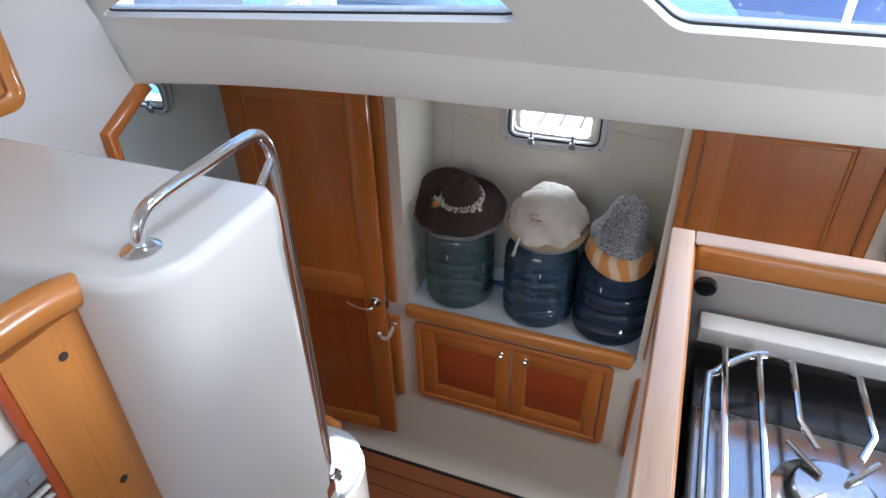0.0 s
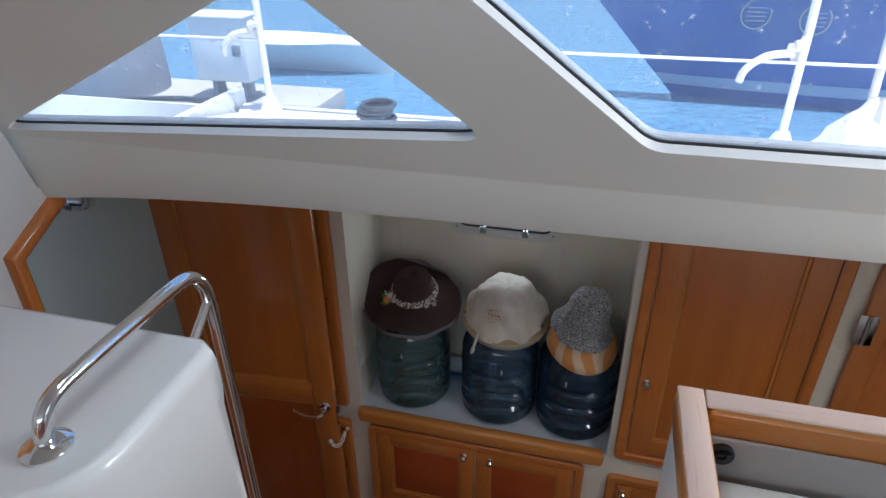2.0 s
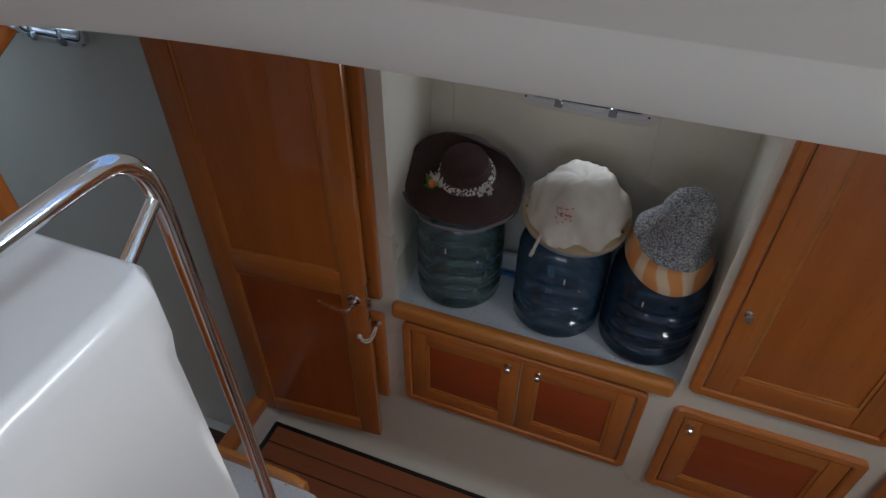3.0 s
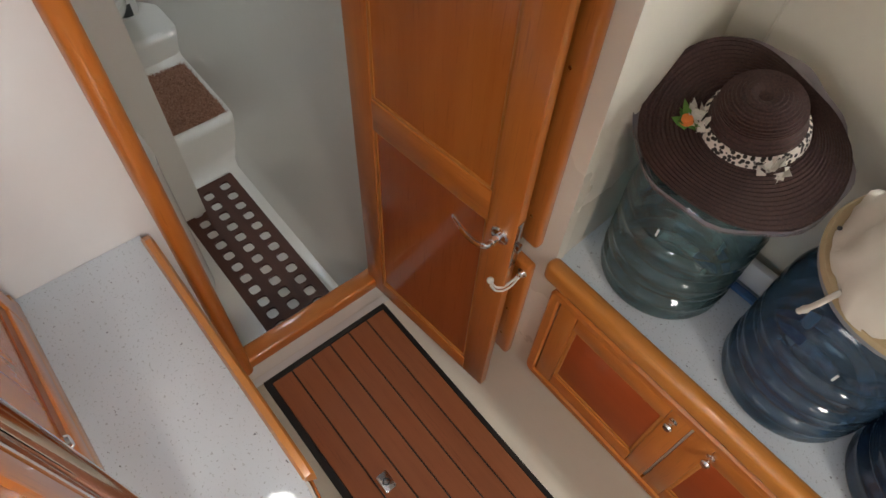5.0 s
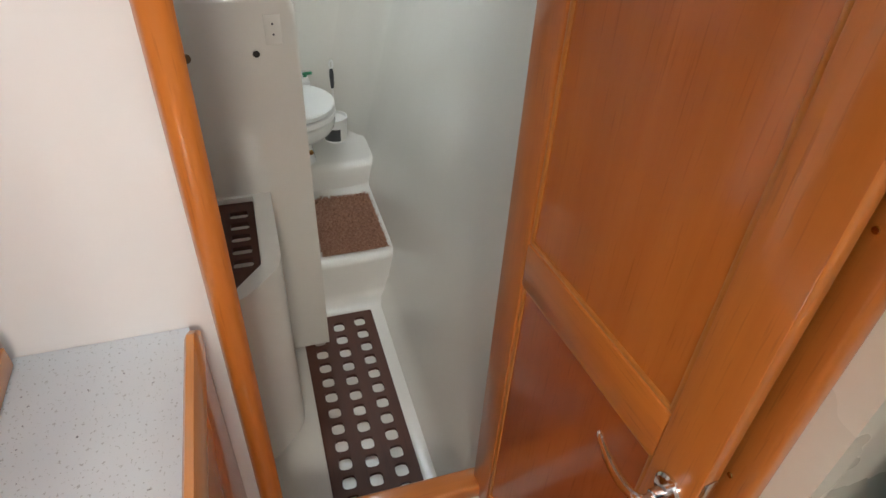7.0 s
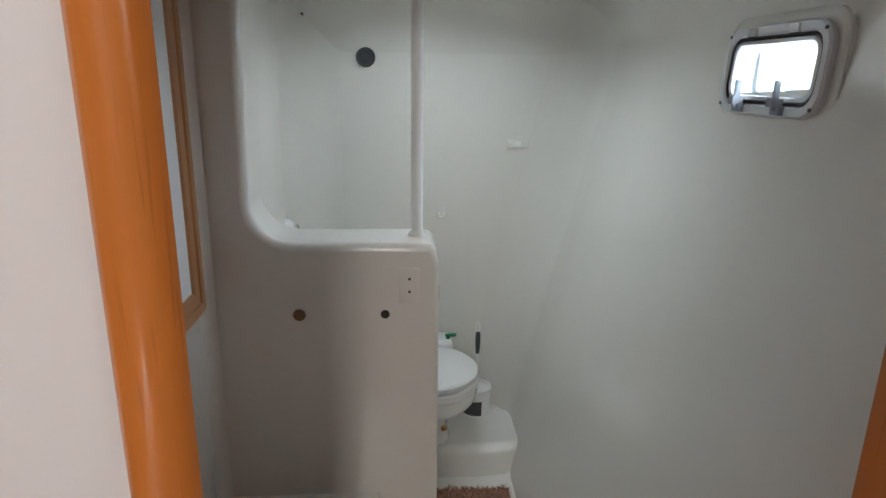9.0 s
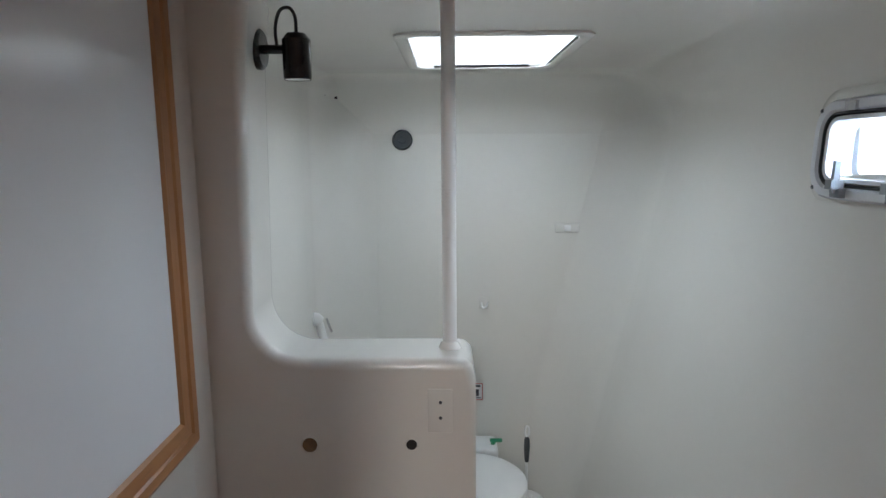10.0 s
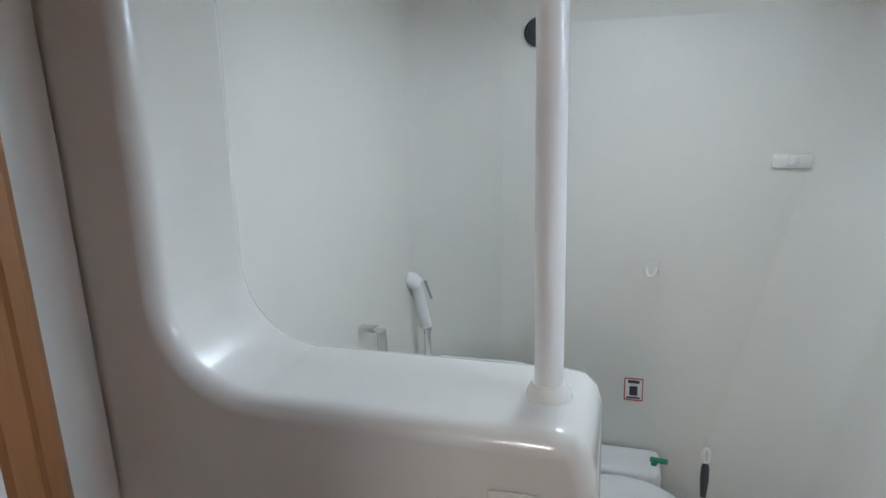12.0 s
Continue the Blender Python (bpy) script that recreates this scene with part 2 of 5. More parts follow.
# straw, cotton, tweed, striped cloth, shag
m, n, l, b = node_mat("brown_straw")
v = coords(n, l, (1, 1, 1))
f1, f2 = noise_tex(n, l, v, 260, 3), noise_tex(n, l, v, 12, 3)
col = mixc(n, l, 0.5, ramp(n, l, f1, [(0.35, (0.020, 0.009, 0.008)), (0.65, (0.085, 0.042, 0.034))]), ramp(n, l, f2, [(0.3, (0.035, 0.016, 0.014)), (0.7, (0.075, 0.035, 0.03))]))
l.new(col, b.inputs["Base Color"])
b.inputs["Roughness"].default_value = 0.75
add_bump(n, l, b, f1, 0.5, 0.002)
M["straw"] = m

m, n, l, b = node_mat("white_cotton")
v = coords(n, l, (1, 1, 1))
f1, f2 = noise_tex(n, l, v, 500, 2), noise_tex(n, l, v, 7, 4)
l.new(ramp(n, l, f2, [(0.25, (0.62, 0.57, 0.49)), (0.75, (0.74, 0.70, 0.62))]), b.inputs["Base Color"])
b.inputs["Roughness"].default_value = 0.9
add_bump(n, l, b, f1, 0.35, 0.001)
M["cotton"] = m

m, n, l, b = node_mat("grey_tweed")
v = coords(n, l, (1, 1, 1))
vo = n.new("ShaderNodeTexVoronoi")
vo.inputs["Scale"].default_value = 150
l.new(v, vo.inputs["Vector"])
f1 = noise_tex(n, l, v, 190, 4, 0.7)
l.new(ramp(n, l, f1, [(0.36, (0.06, 0.065, 0.08)), (0.50, (0.27, 0.28, 0.30)), (0.62, (0.56, 0.56, 0.55))]), b.inputs["Base Color"])
b.inputs["Roughness"].default_value = 0.95
add_bump(n, l, b, vo.outputs["Distance"], 0.9, 0.004)
M["tweed"] = m

m, n, l, b = node_mat("orange_striped_cloth")
v = coords(n, l, (0.8, 0.5, 0.9))
wv = n.new("ShaderNodeTexWave")
wv.inputs["Scale"].default_value, wv.inputs["Distortion"].default_value, wv.inputs["Detail"].default_value = 6, 5.0, 1.0
l.new(v, wv.inputs["Vector"])
l.new(ramp(n, l, wv.outputs["Fac"], [(0.3, (0.80, 0.62, 0.42)), (0.6, (0.74, 0.32, 0.10))]), b.inputs["Base Color"])
b.inputs["Roughness"].default_value = 0.85
M["stripes"] = m

m, n, l, b = node_mat("leopard_ribbon")
v = coords(n, l, (1, 1, 1))
vo = n.new("ShaderNodeTexVoronoi")
vo.inputs["Scale"].default_value = 120
l.new(v, vo.inputs["Vector"])
l.new(ramp(n, l, vo.outputs["Distance"], [(0.46, (0.015, 0.012, 0.01)), (0.56, (0.80, 0.74, 0.66))]), b.inputs["Base Color"])
b.inputs["Roughness"].default_value = 0.6
M["leopard"] = m

m, n, l, b = node_mat("brown_shag")
v = coords(n, l, (1, 1, 1))
f1 = noise_tex(n, l, v, 120, 3)
l.new(ramp(n, l, f1, [(0.3, (0.24, 0.11, 0.07)), (0.7, (0.50, 0.28, 0.19))]), b.inputs["Base Color"])
b.inputs["Roughness"].default_value = 0.95
M["shag"] = m

# sea and the boats outside
m, n, l, b = node_mat("harbour_water")
v = coords(n, l, (1, 1, 1))
f1, f2 = noise_tex(n, l, v, 1.6, 5), noise_tex(n, l, v, 9, 4)
l.new(ramp(n, l, f2, [(0.3, (0.07, 0.19, 0.33)), (0.7, (0.15, 0.32, 0.46))]), b.inputs["Base Color"])
b.inputs["Roughness"].default_value = 0.08
add_bump(n, l, b, f2, 0.7, 0.05)
M["water"] = m
M["navy"] = painted("navy_topsides", (0.045, 0.13, 0.40), 0.12, 0.2, 0.8, 14, 0.03)
M["boot"] = painted("pale_boot_stripe", (0.35, 0.45, 0.60), 0.3, 0.1, 2, 40, 0.0)
M["deck"] = painted("white_deck", (0.80, 0.80, 0.78), 0.45, 0.05, 2, 90, 0.1)
M["concrete"] = painted("dock_concrete", (0.45, 0.43, 0.40), 0.85, 0.12, 2, 50, 0.3)
M["pile"] = painted("weathered_pile", (0.22, 0.24, 0.27), 0.8, 0.2, 5, 60, 0.4)
M["foliage"] = painted("far_hill", (0.07, 0.10, 0.08), 0.9, 0.3, 0.2, 3, 0.3)


# ---- building helpers ----
def finish(name, bm, mat, smooth=35):
    bmesh.ops.recalc_face_normals(bm, faces=bm.faces[:])
    for f in bm.faces:
        f.smooth = True
    me = bpy.data.meshes.new(name)
    bm.to_mesh(me)
    bm.free()
    me.set_sharp_from_angle(angle=radians(smooth))
    me.materials.append(mat)
    return me


def part(name, bm, mat, parent=None, label="", smooth=35):
    ob = new(name, finish(name, bm, mat, smooth))
    if parent:
        ob.parent = parent
    return tagged(ob, label)


def thing(name, loc, label, category, group="", rz=0):
    ob = new(name)
    ob.empty_display_size = 0.05
    ob.matrix_basis = pose(*loc, 0, 0, rz)
    return tagged(ob, label, category, group)


def setting(name, bm, mat, smooth=35):
    return tagged(part(name, bm, mat, None, "", smooth), kind="structure")


def box(bm, x0, x1, y0, y1, z0, z1, bevel=0.0, seg=2):
    vs = [bm.verts.new((x, y, z)) for x in (x0, x1) for y in (y0, y1) for z in (z0, z1)]
    fs = [bm.faces.new([vs[i] for i in q]) for q in ((0, 1, 3, 2), (4, 6, 7, 5), (0, 4, 5, 1), (2, 3, 7, 6), (0, 2, 6, 4), (1, 5, 7, 3))]
    if bevel:
        es = list({e for f in fs for e in f.edges})
        bmesh.ops.bevel(bm, geom=es, offset=bevel, segments=seg, affect="EDGES", profile=0.5)
    return bm


def rrect(cx, cy, w, h, r, n=5):
    """A rounded rectangle, counter-clockwise."""
    pts = []
    for k, (sx, sy) in enumerate(((1, 1), (-1, 1), (-1, -1), (1, -1))):
        for i in range(n + 1):
            a = math.pi / 2 * (k + i / n)
            pts.append((cx + sx * (w / 2 - r) + r * math.cos(a), cy + sy * (h / 2 - r) + r * math.sin(a)))
    return pts


def plate(bm, outer, holes, place, depth, bevel=0.0):
    """A flat slab with openings: outline and holes in 2D, put into space by place(u, v), thick by the vector depth."""
    loops = [outer, *holes]
    flat = [p for lp in loops for p in lp]
    front = [bm.verts.new(place(*p)) for p in flat]
    back = [bm.verts.new(Vector(place(*p)) + Vector(depth)) for p in flat]
    for tri in tessellate_polygon([[Vector((p[0], p[1], 0)) for p in lp] for lp in loops]):
        if len(set(tri)) == 3:
            bm.faces.new([front[i] for i in tri])
            bm.faces.new([back[i] for i in reversed(tri)])
    k = 0
    for lp in loops:
        c = len(lp)
        for i in range(c):
            a, b2 = k + i, k + (i + 1) % c
            bm.faces.new((front[a], front[b2], back[b2], back[a]))
        k += c
    return bm


def ring(bm, outer, inner, place, depth, bevel=0.0):
    """A frame between two outlines of equal count, with softened front edges."""
    c = len(outer)
    d = Vector(depth)

    def mid(p, q, t):
        return (p[0] + (q[0] - p[0]) * t, p[1] + (q[1] - p[1]) * t)
    t = bevel
    rows = [[Vector(place(*p)) + d for p in outer], [Vector(place(*p)) + d * 0.25 for p in outer],
            [Vector(place(*mid(p, q, t))) for p, q in zip(outer, inner)], [Vector(place(*mid(p, q, 1 - t))) for p, q in zip(outer, inner)],
            [Vector(place(*q)) + d * 0.25 for q in inner], [Vector(place(*q)) + d for q in inner]]
    vs = [[bm.verts.new(p) for p in r] for r in rows]
    for r in range(6):
        a, b2 = vs[r], vs[(r + 1) % 6]
        for i in range(c):
            j = (i + 1) % c
            bm.faces.new((a[i], a[j], b2[j], b2[i]))
    return bm


def curve(pts, n=8):
    """A smooth line through the given points."""
    P = [Vector(p) for p in pts]
    out = []
    for i in range(len(P) - 1):
        a, b2, c, d = P[max(0, i - 1)], P[i], P[i + 1], P[min(len(P) - 1, i + 2)]
        for k in range(n):
            t = k / n
            out.append(0.5 * ((2 * b2) + (c - a) * t + (2 * a - 5 * b2 + 4 * c - d) * t * t + (3 * b2 - a - 3 * c + d) * t ** 3))
    out.append(P[-1])
    return out


def tube(bm, pts, r, n=12, taper=None):
    pts = [Vector(p) for p in pts]
    t0 = (pts[1] - pts[0]).normalized()
    up = Vector((0, 0, 1)) if abs(t0.z) < 0.9 else Vector((1, 0, 0))
    side = t0.cross(up).normalized()
    rings = []
    for i, p in enumerate(pts):
        t = (pts[min(i + 1, len(pts) - 1)] - pts[max(i - 1, 0)]).normalized()
        side = (side - t * side.dot(t)).normalized()
        o = t.cross(side)
        rad = r if taper is None else r * taper[min(i, len(taper) - 1)]
        rings.append([bm.verts.new(p + side * rad * math.cos(2 * math.pi * k / n) + o * rad * math.sin(2 * math.pi * k / n)) for k in range(n)])
    for a, b2 in zip(rings, rings[1:]):
        for k in range(n):
            bm.faces.new((a[k], a[(k + 1) % n], b2[(k + 1) % n], b2[k]))
    bm.faces.new(rings[0][::-1])
    bm.faces.new(rings[-1])
    return bm


def lathe(bm, prof, n=32, at=(0, 0, 0), wob=None, sx=1.0, sy=1.0):
    """A turned shape round z from (radius, height) pairs."""
    rings = []
    for r, z in prof:
        row = []
        for k in range(n):
            a = 2 * math.pi * k / n
            dr, dz = wob(a, r, z) if wob else (0, 0)
            row.append(bm.verts.new((at[0] + sx * (r + dr) * math.cos(a), at[1] + sy * (r + dr) * math.sin(a), at[2] + z + dz)))
        rings.append(row)
    for a, b2 in zip(rings, rings[1:]):
        for k in range(n):
            bm.faces.new((a[k], a[(k + 1) % n], b2[(k + 1) % n], b2[k]))
    if prof[0][0] > 1e-4:
        bm.faces.new(rings[0][::-1])
    if prof[-1][0] > 1e-4:
        bm.faces.new(rings[-1])
    bmesh.ops.remove_doubles(bm, verts=bm.verts[:], dist=1e-5)
    return bm


def turn(bm, m):
    bmesh.ops.transform(bm, matrix=m, verts=bm.verts[:])
    return bm


def sheet(bm, rows, close=False):
    """Quads over a grid of points."""
    vs = [[bm.verts.new(p) for p in r] for r in rows]
    for a, b2 in zip(vs, vs[1:]):
        c = len(a)
        for k in range(c if close else c - 1):
            bm.faces.new((a[k], a[(k + 1) % c], b2[(k + 1) % c], b2[k]))
    return vs


def XZ(y):
    return lambda u, v: (u, y, v)


def YZ(x):
    return lambda u, v: (x, u, v)


def XY(z):
    return lambda u, v: (u, v, z)


B = bmesh.new

# ---- large structure: the hull by the steps ----
FACE = 2.0
LEDGE = 0.93

# face wall of the hull lining with the niche opening, lockers let into it
bm = B()
niche_hole = rrect((-1.107 - 0.150) / 2, 1.4205, 0.957, 1.051, 0.03)
plate(bm, [(-1.76, 0.0), (1.6, 0.0), (1.6, 2.02), (-1.76, 2.02)], [niche_hole], XZ(FACE), (0, 0.03, 0))
setting("wall_hull_side", bm, M["niche"])

# niche: floor, sides and sloping outer back with an opening for the port light
NY0, NY1 = 2.36, 2.43


def niche_back(z):
    return NY0 + (NY1 - NY0) * (z - 0.92) / 1.0


bm = B()
hole = rrect(-0.630, 1.70, 0.31, 0.14, 0.03)
plate(bm, [(-1.16, 0.90), (-0.10, 0.90), (-0.10, 1.98), (-1.16, 1.98)], [hole], lambda u, v: (u, niche_back(v), v), (0, 0.03, 0))
setting("wall_niche_back", bm, M["niche"])
bm = B()
sheet(bm, [[(-1.110 - 0.02 * k / 6, FACE + 0.028 + 0.374 * k / 6, z) for k in range(7)] for z in (0.9, 1.2, 1.6, 1.98)])
setting("wall_niche_side_1", bm, M["niche"])
bm = B()
sheet(bm, [[(-0.147 + 0.02 * k / 6, FACE + 0.028 + 0.374 * k / 6, z) for k in range(7)] for z in (0.9, 1.2, 1.6, 1.98)])
setting("wall_niche_side_2", bm, M["niche"])
bm = B()
box(bm, -1.15, -0.11, FACE + 0.004, 2.40, 0.90, LEDGE, 0.004)
setting("niche_shelf_floor", bm, M["laminate"])
# moulded line round the panel behind the bottles
for x0, x1 in ((-1.05, -0.84), (-0.40, -0.18)):
    bm = B()
    tube(bm, [(x0, niche_back(1.40), 1.40), (x0, niche_back(1.66), 1.66), (x0 + 0.015, niche_back(1.675), 1.675), (x1, niche_back(1.655), 1.655)], 0.004, 6)
    setting("trim", bm, M["niche"])

# ceiling under the side deck
bm = B()
sheet(bm, [[(x, 1.53, 2.11), (x, 1.75, 2.06), (x, 2.05, 2.00), (x, 2.48, 1.945)] for x in (-1.76, 0, 1.6)])
setting("ceiling", bm, M["headliner"])


# cabin side: fascia under the windows, curved over into the deck
def fascia_low(x):
    return 2.012 + 0.075 * (1 - math.exp(-1.9 * max(0, x + 1.76))) + 0.012 * max(0, x + 0.2)


bm = B()
xs = [-1.76 + 3.36 * i / 40 for i in range(41)]
rows = []
for x in xs:
    zl = fascia_low(x)
    rows.append([(x, 1.60, zl + 0.02), (x, 1.53, zl + 0.004), (x, 1.505, zl + 0.001), (x, 1.488, zl + 0.006), (x, 1.479, zl + 0.022), (x, 1.462, 2.16), (x, 1.449, 2.212)])
sheet(bm, rows)
setting("wall_cabin_side_fascia", bm, M["headliner"])


def slope(u, v):
    return (u, 1.449 - 0.45 * (v - 2.212), v)


def soften(pts, rad, n=5):
    """Rounds the corners of an outline."""
    out = []
    c = len(pts)
    for i in range(c):
        p, a, b2 = Vector(pts[i]), Vector(pts[i - 1]), Vector(pts[(i + 1) % c])
        r = rad[i] if isinstance(rad, (list, tuple)) else rad
        da, db = (a - p).normalized() * r, (b2 - p).normalized() * r
        for k in range(n + 1):
            t = k / n
            q = (p + da) * (1 - t) ** 2 + p * 2 * t * (1 - t) + (p + db) * t * t
            out.append((q.x, q.y))
    return out


def grow(pts, d):
    """The outline moved outward by d."""
    out = []
    c = len(pts)
    area = sum(pts[i][0] * pts[(i + 1) % c][1] - pts[(i + 1) % c][0] * pts[i][1] for i in range(c))
    s = 1 if area > 0 else -1
    for i in range(c):
        t = Vector(pts[(i + 1) % c]) - Vector(pts[i - 1])
        nrm = Vector((t.y, -t.x)).normalized() * s
        out.append((pts[i][0] + nrm.x * d, pts[i][1] + nrm.y * d))
    return out


WIN1 = soften([(-1.735, 2.228), (-0.505, 2.306), (-0.852, 2.612)], [0.06, 0.06, 0.03])
WIN2 = soften([(-0.615, 2.660), (-0.212, 2.312), (1.45, 2.312), (1.45, 2.81), (-0.30, 2.735)], [0.035, 0.03, 0.05, 0.05, 0.05])
bm = B()
plate(bm, [(-1.95, 2.206), (1.6, 2.206), (1.6, 2.86), (-1.95, 2.86)], [WIN1, WIN2], slope, (0, 0.022, 0.010))
setting("wall_cabin_side", bm, M["headliner"])
for i, w in enumerate((WIN1, WIN2)):
    bm = B()
    ring(bm, grow(w, 0.004), grow(w, -0.003), lambda u, v: Vector(slope(u, v)) + Vector((0, 0.0225, 0.0103)), (0, 0.004, 0.002), 0.2)
    fr = setting("window_%d" % (i + 1), bm, M["black"])
    bm = B()
    plate(bm, grow(w, 0.004), [], lambda u, v: Vector(slope(u, v)) + Vector((0, 0.027, 0.012)), (0, 0.005, 0.002))
    pn = part("pane", bm, M["salt_pane"], fr)
    pn.visible_shadow = False
    bm = B()
    ring(bm, grow(w, 0.010), grow(w, -0.004), lambda u, v: Vector(slope(u, v)) + Vector((0, 0.034, 0.015)), (0, 0.012, 0.006), 0.2)
    part("window_frame", bm, M["deck"], fr)

# bulkhead with the doorway to the head compartment
BX = -1.72
bm = B()
door_hole = [(1.325, 0.17), (1.925, 0.17), (1.925, 2.005), (1.50, 2.005), (1.325, 1.93)]
plate(bm, [(-2.5, 0.0), (2.5, 0.0), (2.5, 2.06), (1.47, 2.06), (1.43, 2.22), (1.16, 2.86), (1.0, 3.02), (-2.5, 3.02)], [door_hole], YZ(BX), (-0.04, 0, 0))
setting("wall_bulkhead", bm, M["bulkhead"])

# wooden lining of the doorway: post, slanted top corner, sill
door_1 = setting("door_1", box(B(), BX - 0.050, BX + 0.012, 1.905, 1.93, 0.225, 1.98, 0.006), M["trim_z"])
bm = B()
outer = [(1.310, 0.165), (1.310, 1.935), (1.495, 2.03)]
inner = [(1.359, 0.165), (1.359, 1.904), (1.533, 1.992)]
rows = []
for (oy, oz), (iy, iz) in zip(outer, inner):
    rr = []
    for k in range(9):
        t = k / 8
        bulge = 0.020 * math.sin(math.pi * t) ** 0.5
        rr.append((BX + 0.004 + bulge, oy + (iy - oy) * t, oz + (iz - oz) * t))
    rr += [(BX - 0.004, iy - 0.006, iz + 0.002), (BX - 0.020, iy - 0.020, iz + 0.008), (BX - 0.060, iy - 0.036, iz + 0.014), (BX - 0.064, oy + 0.004, oz), (BX - 0.03, oy + 0.004, oz)]
    rows.append(rr)
sheet(bm, rows, True)
part("post", bm, M["frame_z"], door_1, "glossy reddish cherry door post")
bm = B()
box(bm, BX - 0.055, BX + 0.012, 1.312, 1.925, 0.165, 0.222, 0.012, 3)
part("sill", bm, M["frame_y"], door_1)

# white riser and margin round the plank floor, below the sill
bm = B()
box(bm, -1.80, 1.6, 1.25, 2.02, -0.06, -0.012)
setting("floor", bm, M["sole"])
bm = B()
sheet(bm, [[(x, 1.9985, 0.385), (x, 1.990, 0.2), (x, 1.972, 0.08), (x, 1.955, 0.02), (x, 1.935, 0.003), (x, 1.900, -0.002)] for x in (-1.72, -1.2, -0.6, 0, 0.8, 1.6)])
setting("hull_cove", bm, M["niche"])
bm = B()
sheet(bm, [[(-1.7155, y, 0.17), (-1.717, y, 0.08), (-1.728, y, 0.012), (-1.742, y, -0.003)][::-1] for y in (1.28, 1.5, 1.7, 1.96)])
setting("sill_riser", bm, M["gelcoat"])

# ---- head compartment liner ----
XE = -3.72


def ceil_z(x):
    return 1.90 + 0.085 * max(0.0, min(1.0, (x + 3.0) / 1.24)) ** 1.5


def liner_profile():
    pts = [(1.09, -0.02), (1.09, 0.4), (1.09, 0.9), (1.09, 1.3), (1.09, 1.62)]
    for k in range(1, 9):
        a = math.pi / 2 * k / 8
        pts.append((1.09 + 0.07 * (1 - math.cos(a)), 1.83 + 0.07 * math.sin(a)))
    pts += [(1.44, 1.9), (1.63, 1.9), (1.82, 1.9)]
    for k in range(1, 10):
        a = math.pi / 2 * k / 9
        pts.append((2.04 + 0.20 * math.sin(a), 1.72 + 0.18 * math.cos(a)))
    pts += [(2.224, 1.60), (2.175, 1.40), (2.12, 1.15), (2.06, 0.9), (1.995, 0.6), (1.935, 0.35), (1.893, 0.185), (1.87, 0.08), (1.845, 0.02), (1.81, -0.02)]
    return pts


PROF = liner_profile()
CY, CZ = 1.66, 0.95
liner_x = [-1.762, -1.9, -2.1, -2.25, -2.375, -2.45, -2.675, -2.78, -2.90, -3.02, -3.15, -3.28, -3.43, -3.52]
rings = []
for x in liner_x:
    k = ceil_z(x) / 1.9
    rings.append([(x, y, z * k if z > 1.5 else z) for y, z in PROF])
RAD = 0.20
for i in range(1, 9):
    a = math.pi / 2 * i / 8
    inset = RAD * (1 - math.cos(a))
    x = XE + RAD - RAD * math.sin(a)
    row = []
    for j, (y, z) in enumerate(PROF):
        p0, p1 = Vector(PROF[max(0, j - 1)]), Vector(PROF[min(len(PROF) - 1, j + 1)])
        t = (p1 - p0).normalized()
        row.append((x, y + t.y * inset, z - t.x * inset) if 0 < j < len(PROF) - 1 else (x, y + (inset if j == 0 else -inset), z))
    rings.append(row)
bm = B()
grid = [[bm.verts.new(p) for p in r] for r in rings]
for i in range(len(grid) - 1):
    for j in range(len(PROF) - 1):
        ym = (PROF[j][0] + PROF[j + 1][0]) / 2
        zm = (PROF[j][1] + PROF[j + 1][1]) / 2
        xm = (rings[i][0][0] + rings[i + 1][0][0]) / 2
        if zm > 1.88 and 1.44 < ym < 1.82 and -3.43 < xm < -2.90:
            continue
        if ym > 2.1 and 1.60 < zm < 1.72 and -2.675 < xm < -2.375:
            continue
        bm.faces.new((grid[i][j], grid[i][j + 1], grid[i + 1][j + 1], grid[i + 1][j]))
liner = setting("wall_head_liner", bm, M["liner"], 60)
bm = B()
plate(bm, [(0.95, -0.02), (2.42, -0.02), (2.42, 2.04), (0.95, 2.04)], [], YZ(XE + 0.0015), (-0.02, 0, 0))
setting("wall_head_end", bm, M["liner"])

# floor, fillet steps
bm = B()
sole_prof = [(-1.76, 0.19), (-1.765, 0.03), (-1.80, -0.018), (-2.4, -0.018), (-2.72, -0.016), (-2.765, -0.004), (-2.79, 0.03), (-2.80, 0.09), (-2.805, 0.155), (-2.82, 0.178), (-2.85, 0.182), (-3.2, 0.182), (-3.30, 0.183), (-3.325, 0.195), (-3.335, 0.24), (-3.338, 0.28), (-3.352, 0.302), (-3.38, 0.306), (-3.72, 0.306)]
rows = []
for x, z in sole_prof:
    rows.append([(x, 1.08, z), (x, 1.40, z), (x, 1.60, z), (x, 1.78, z), (x, 1.84 + 0.22 * max(0, z), z + 0.008), (x, 1.90 + 0.25 * max(0, z), z + 0.06)])
sheet(bm, rows)
setting("floor_head", bm, M["gelcoat"], 50)

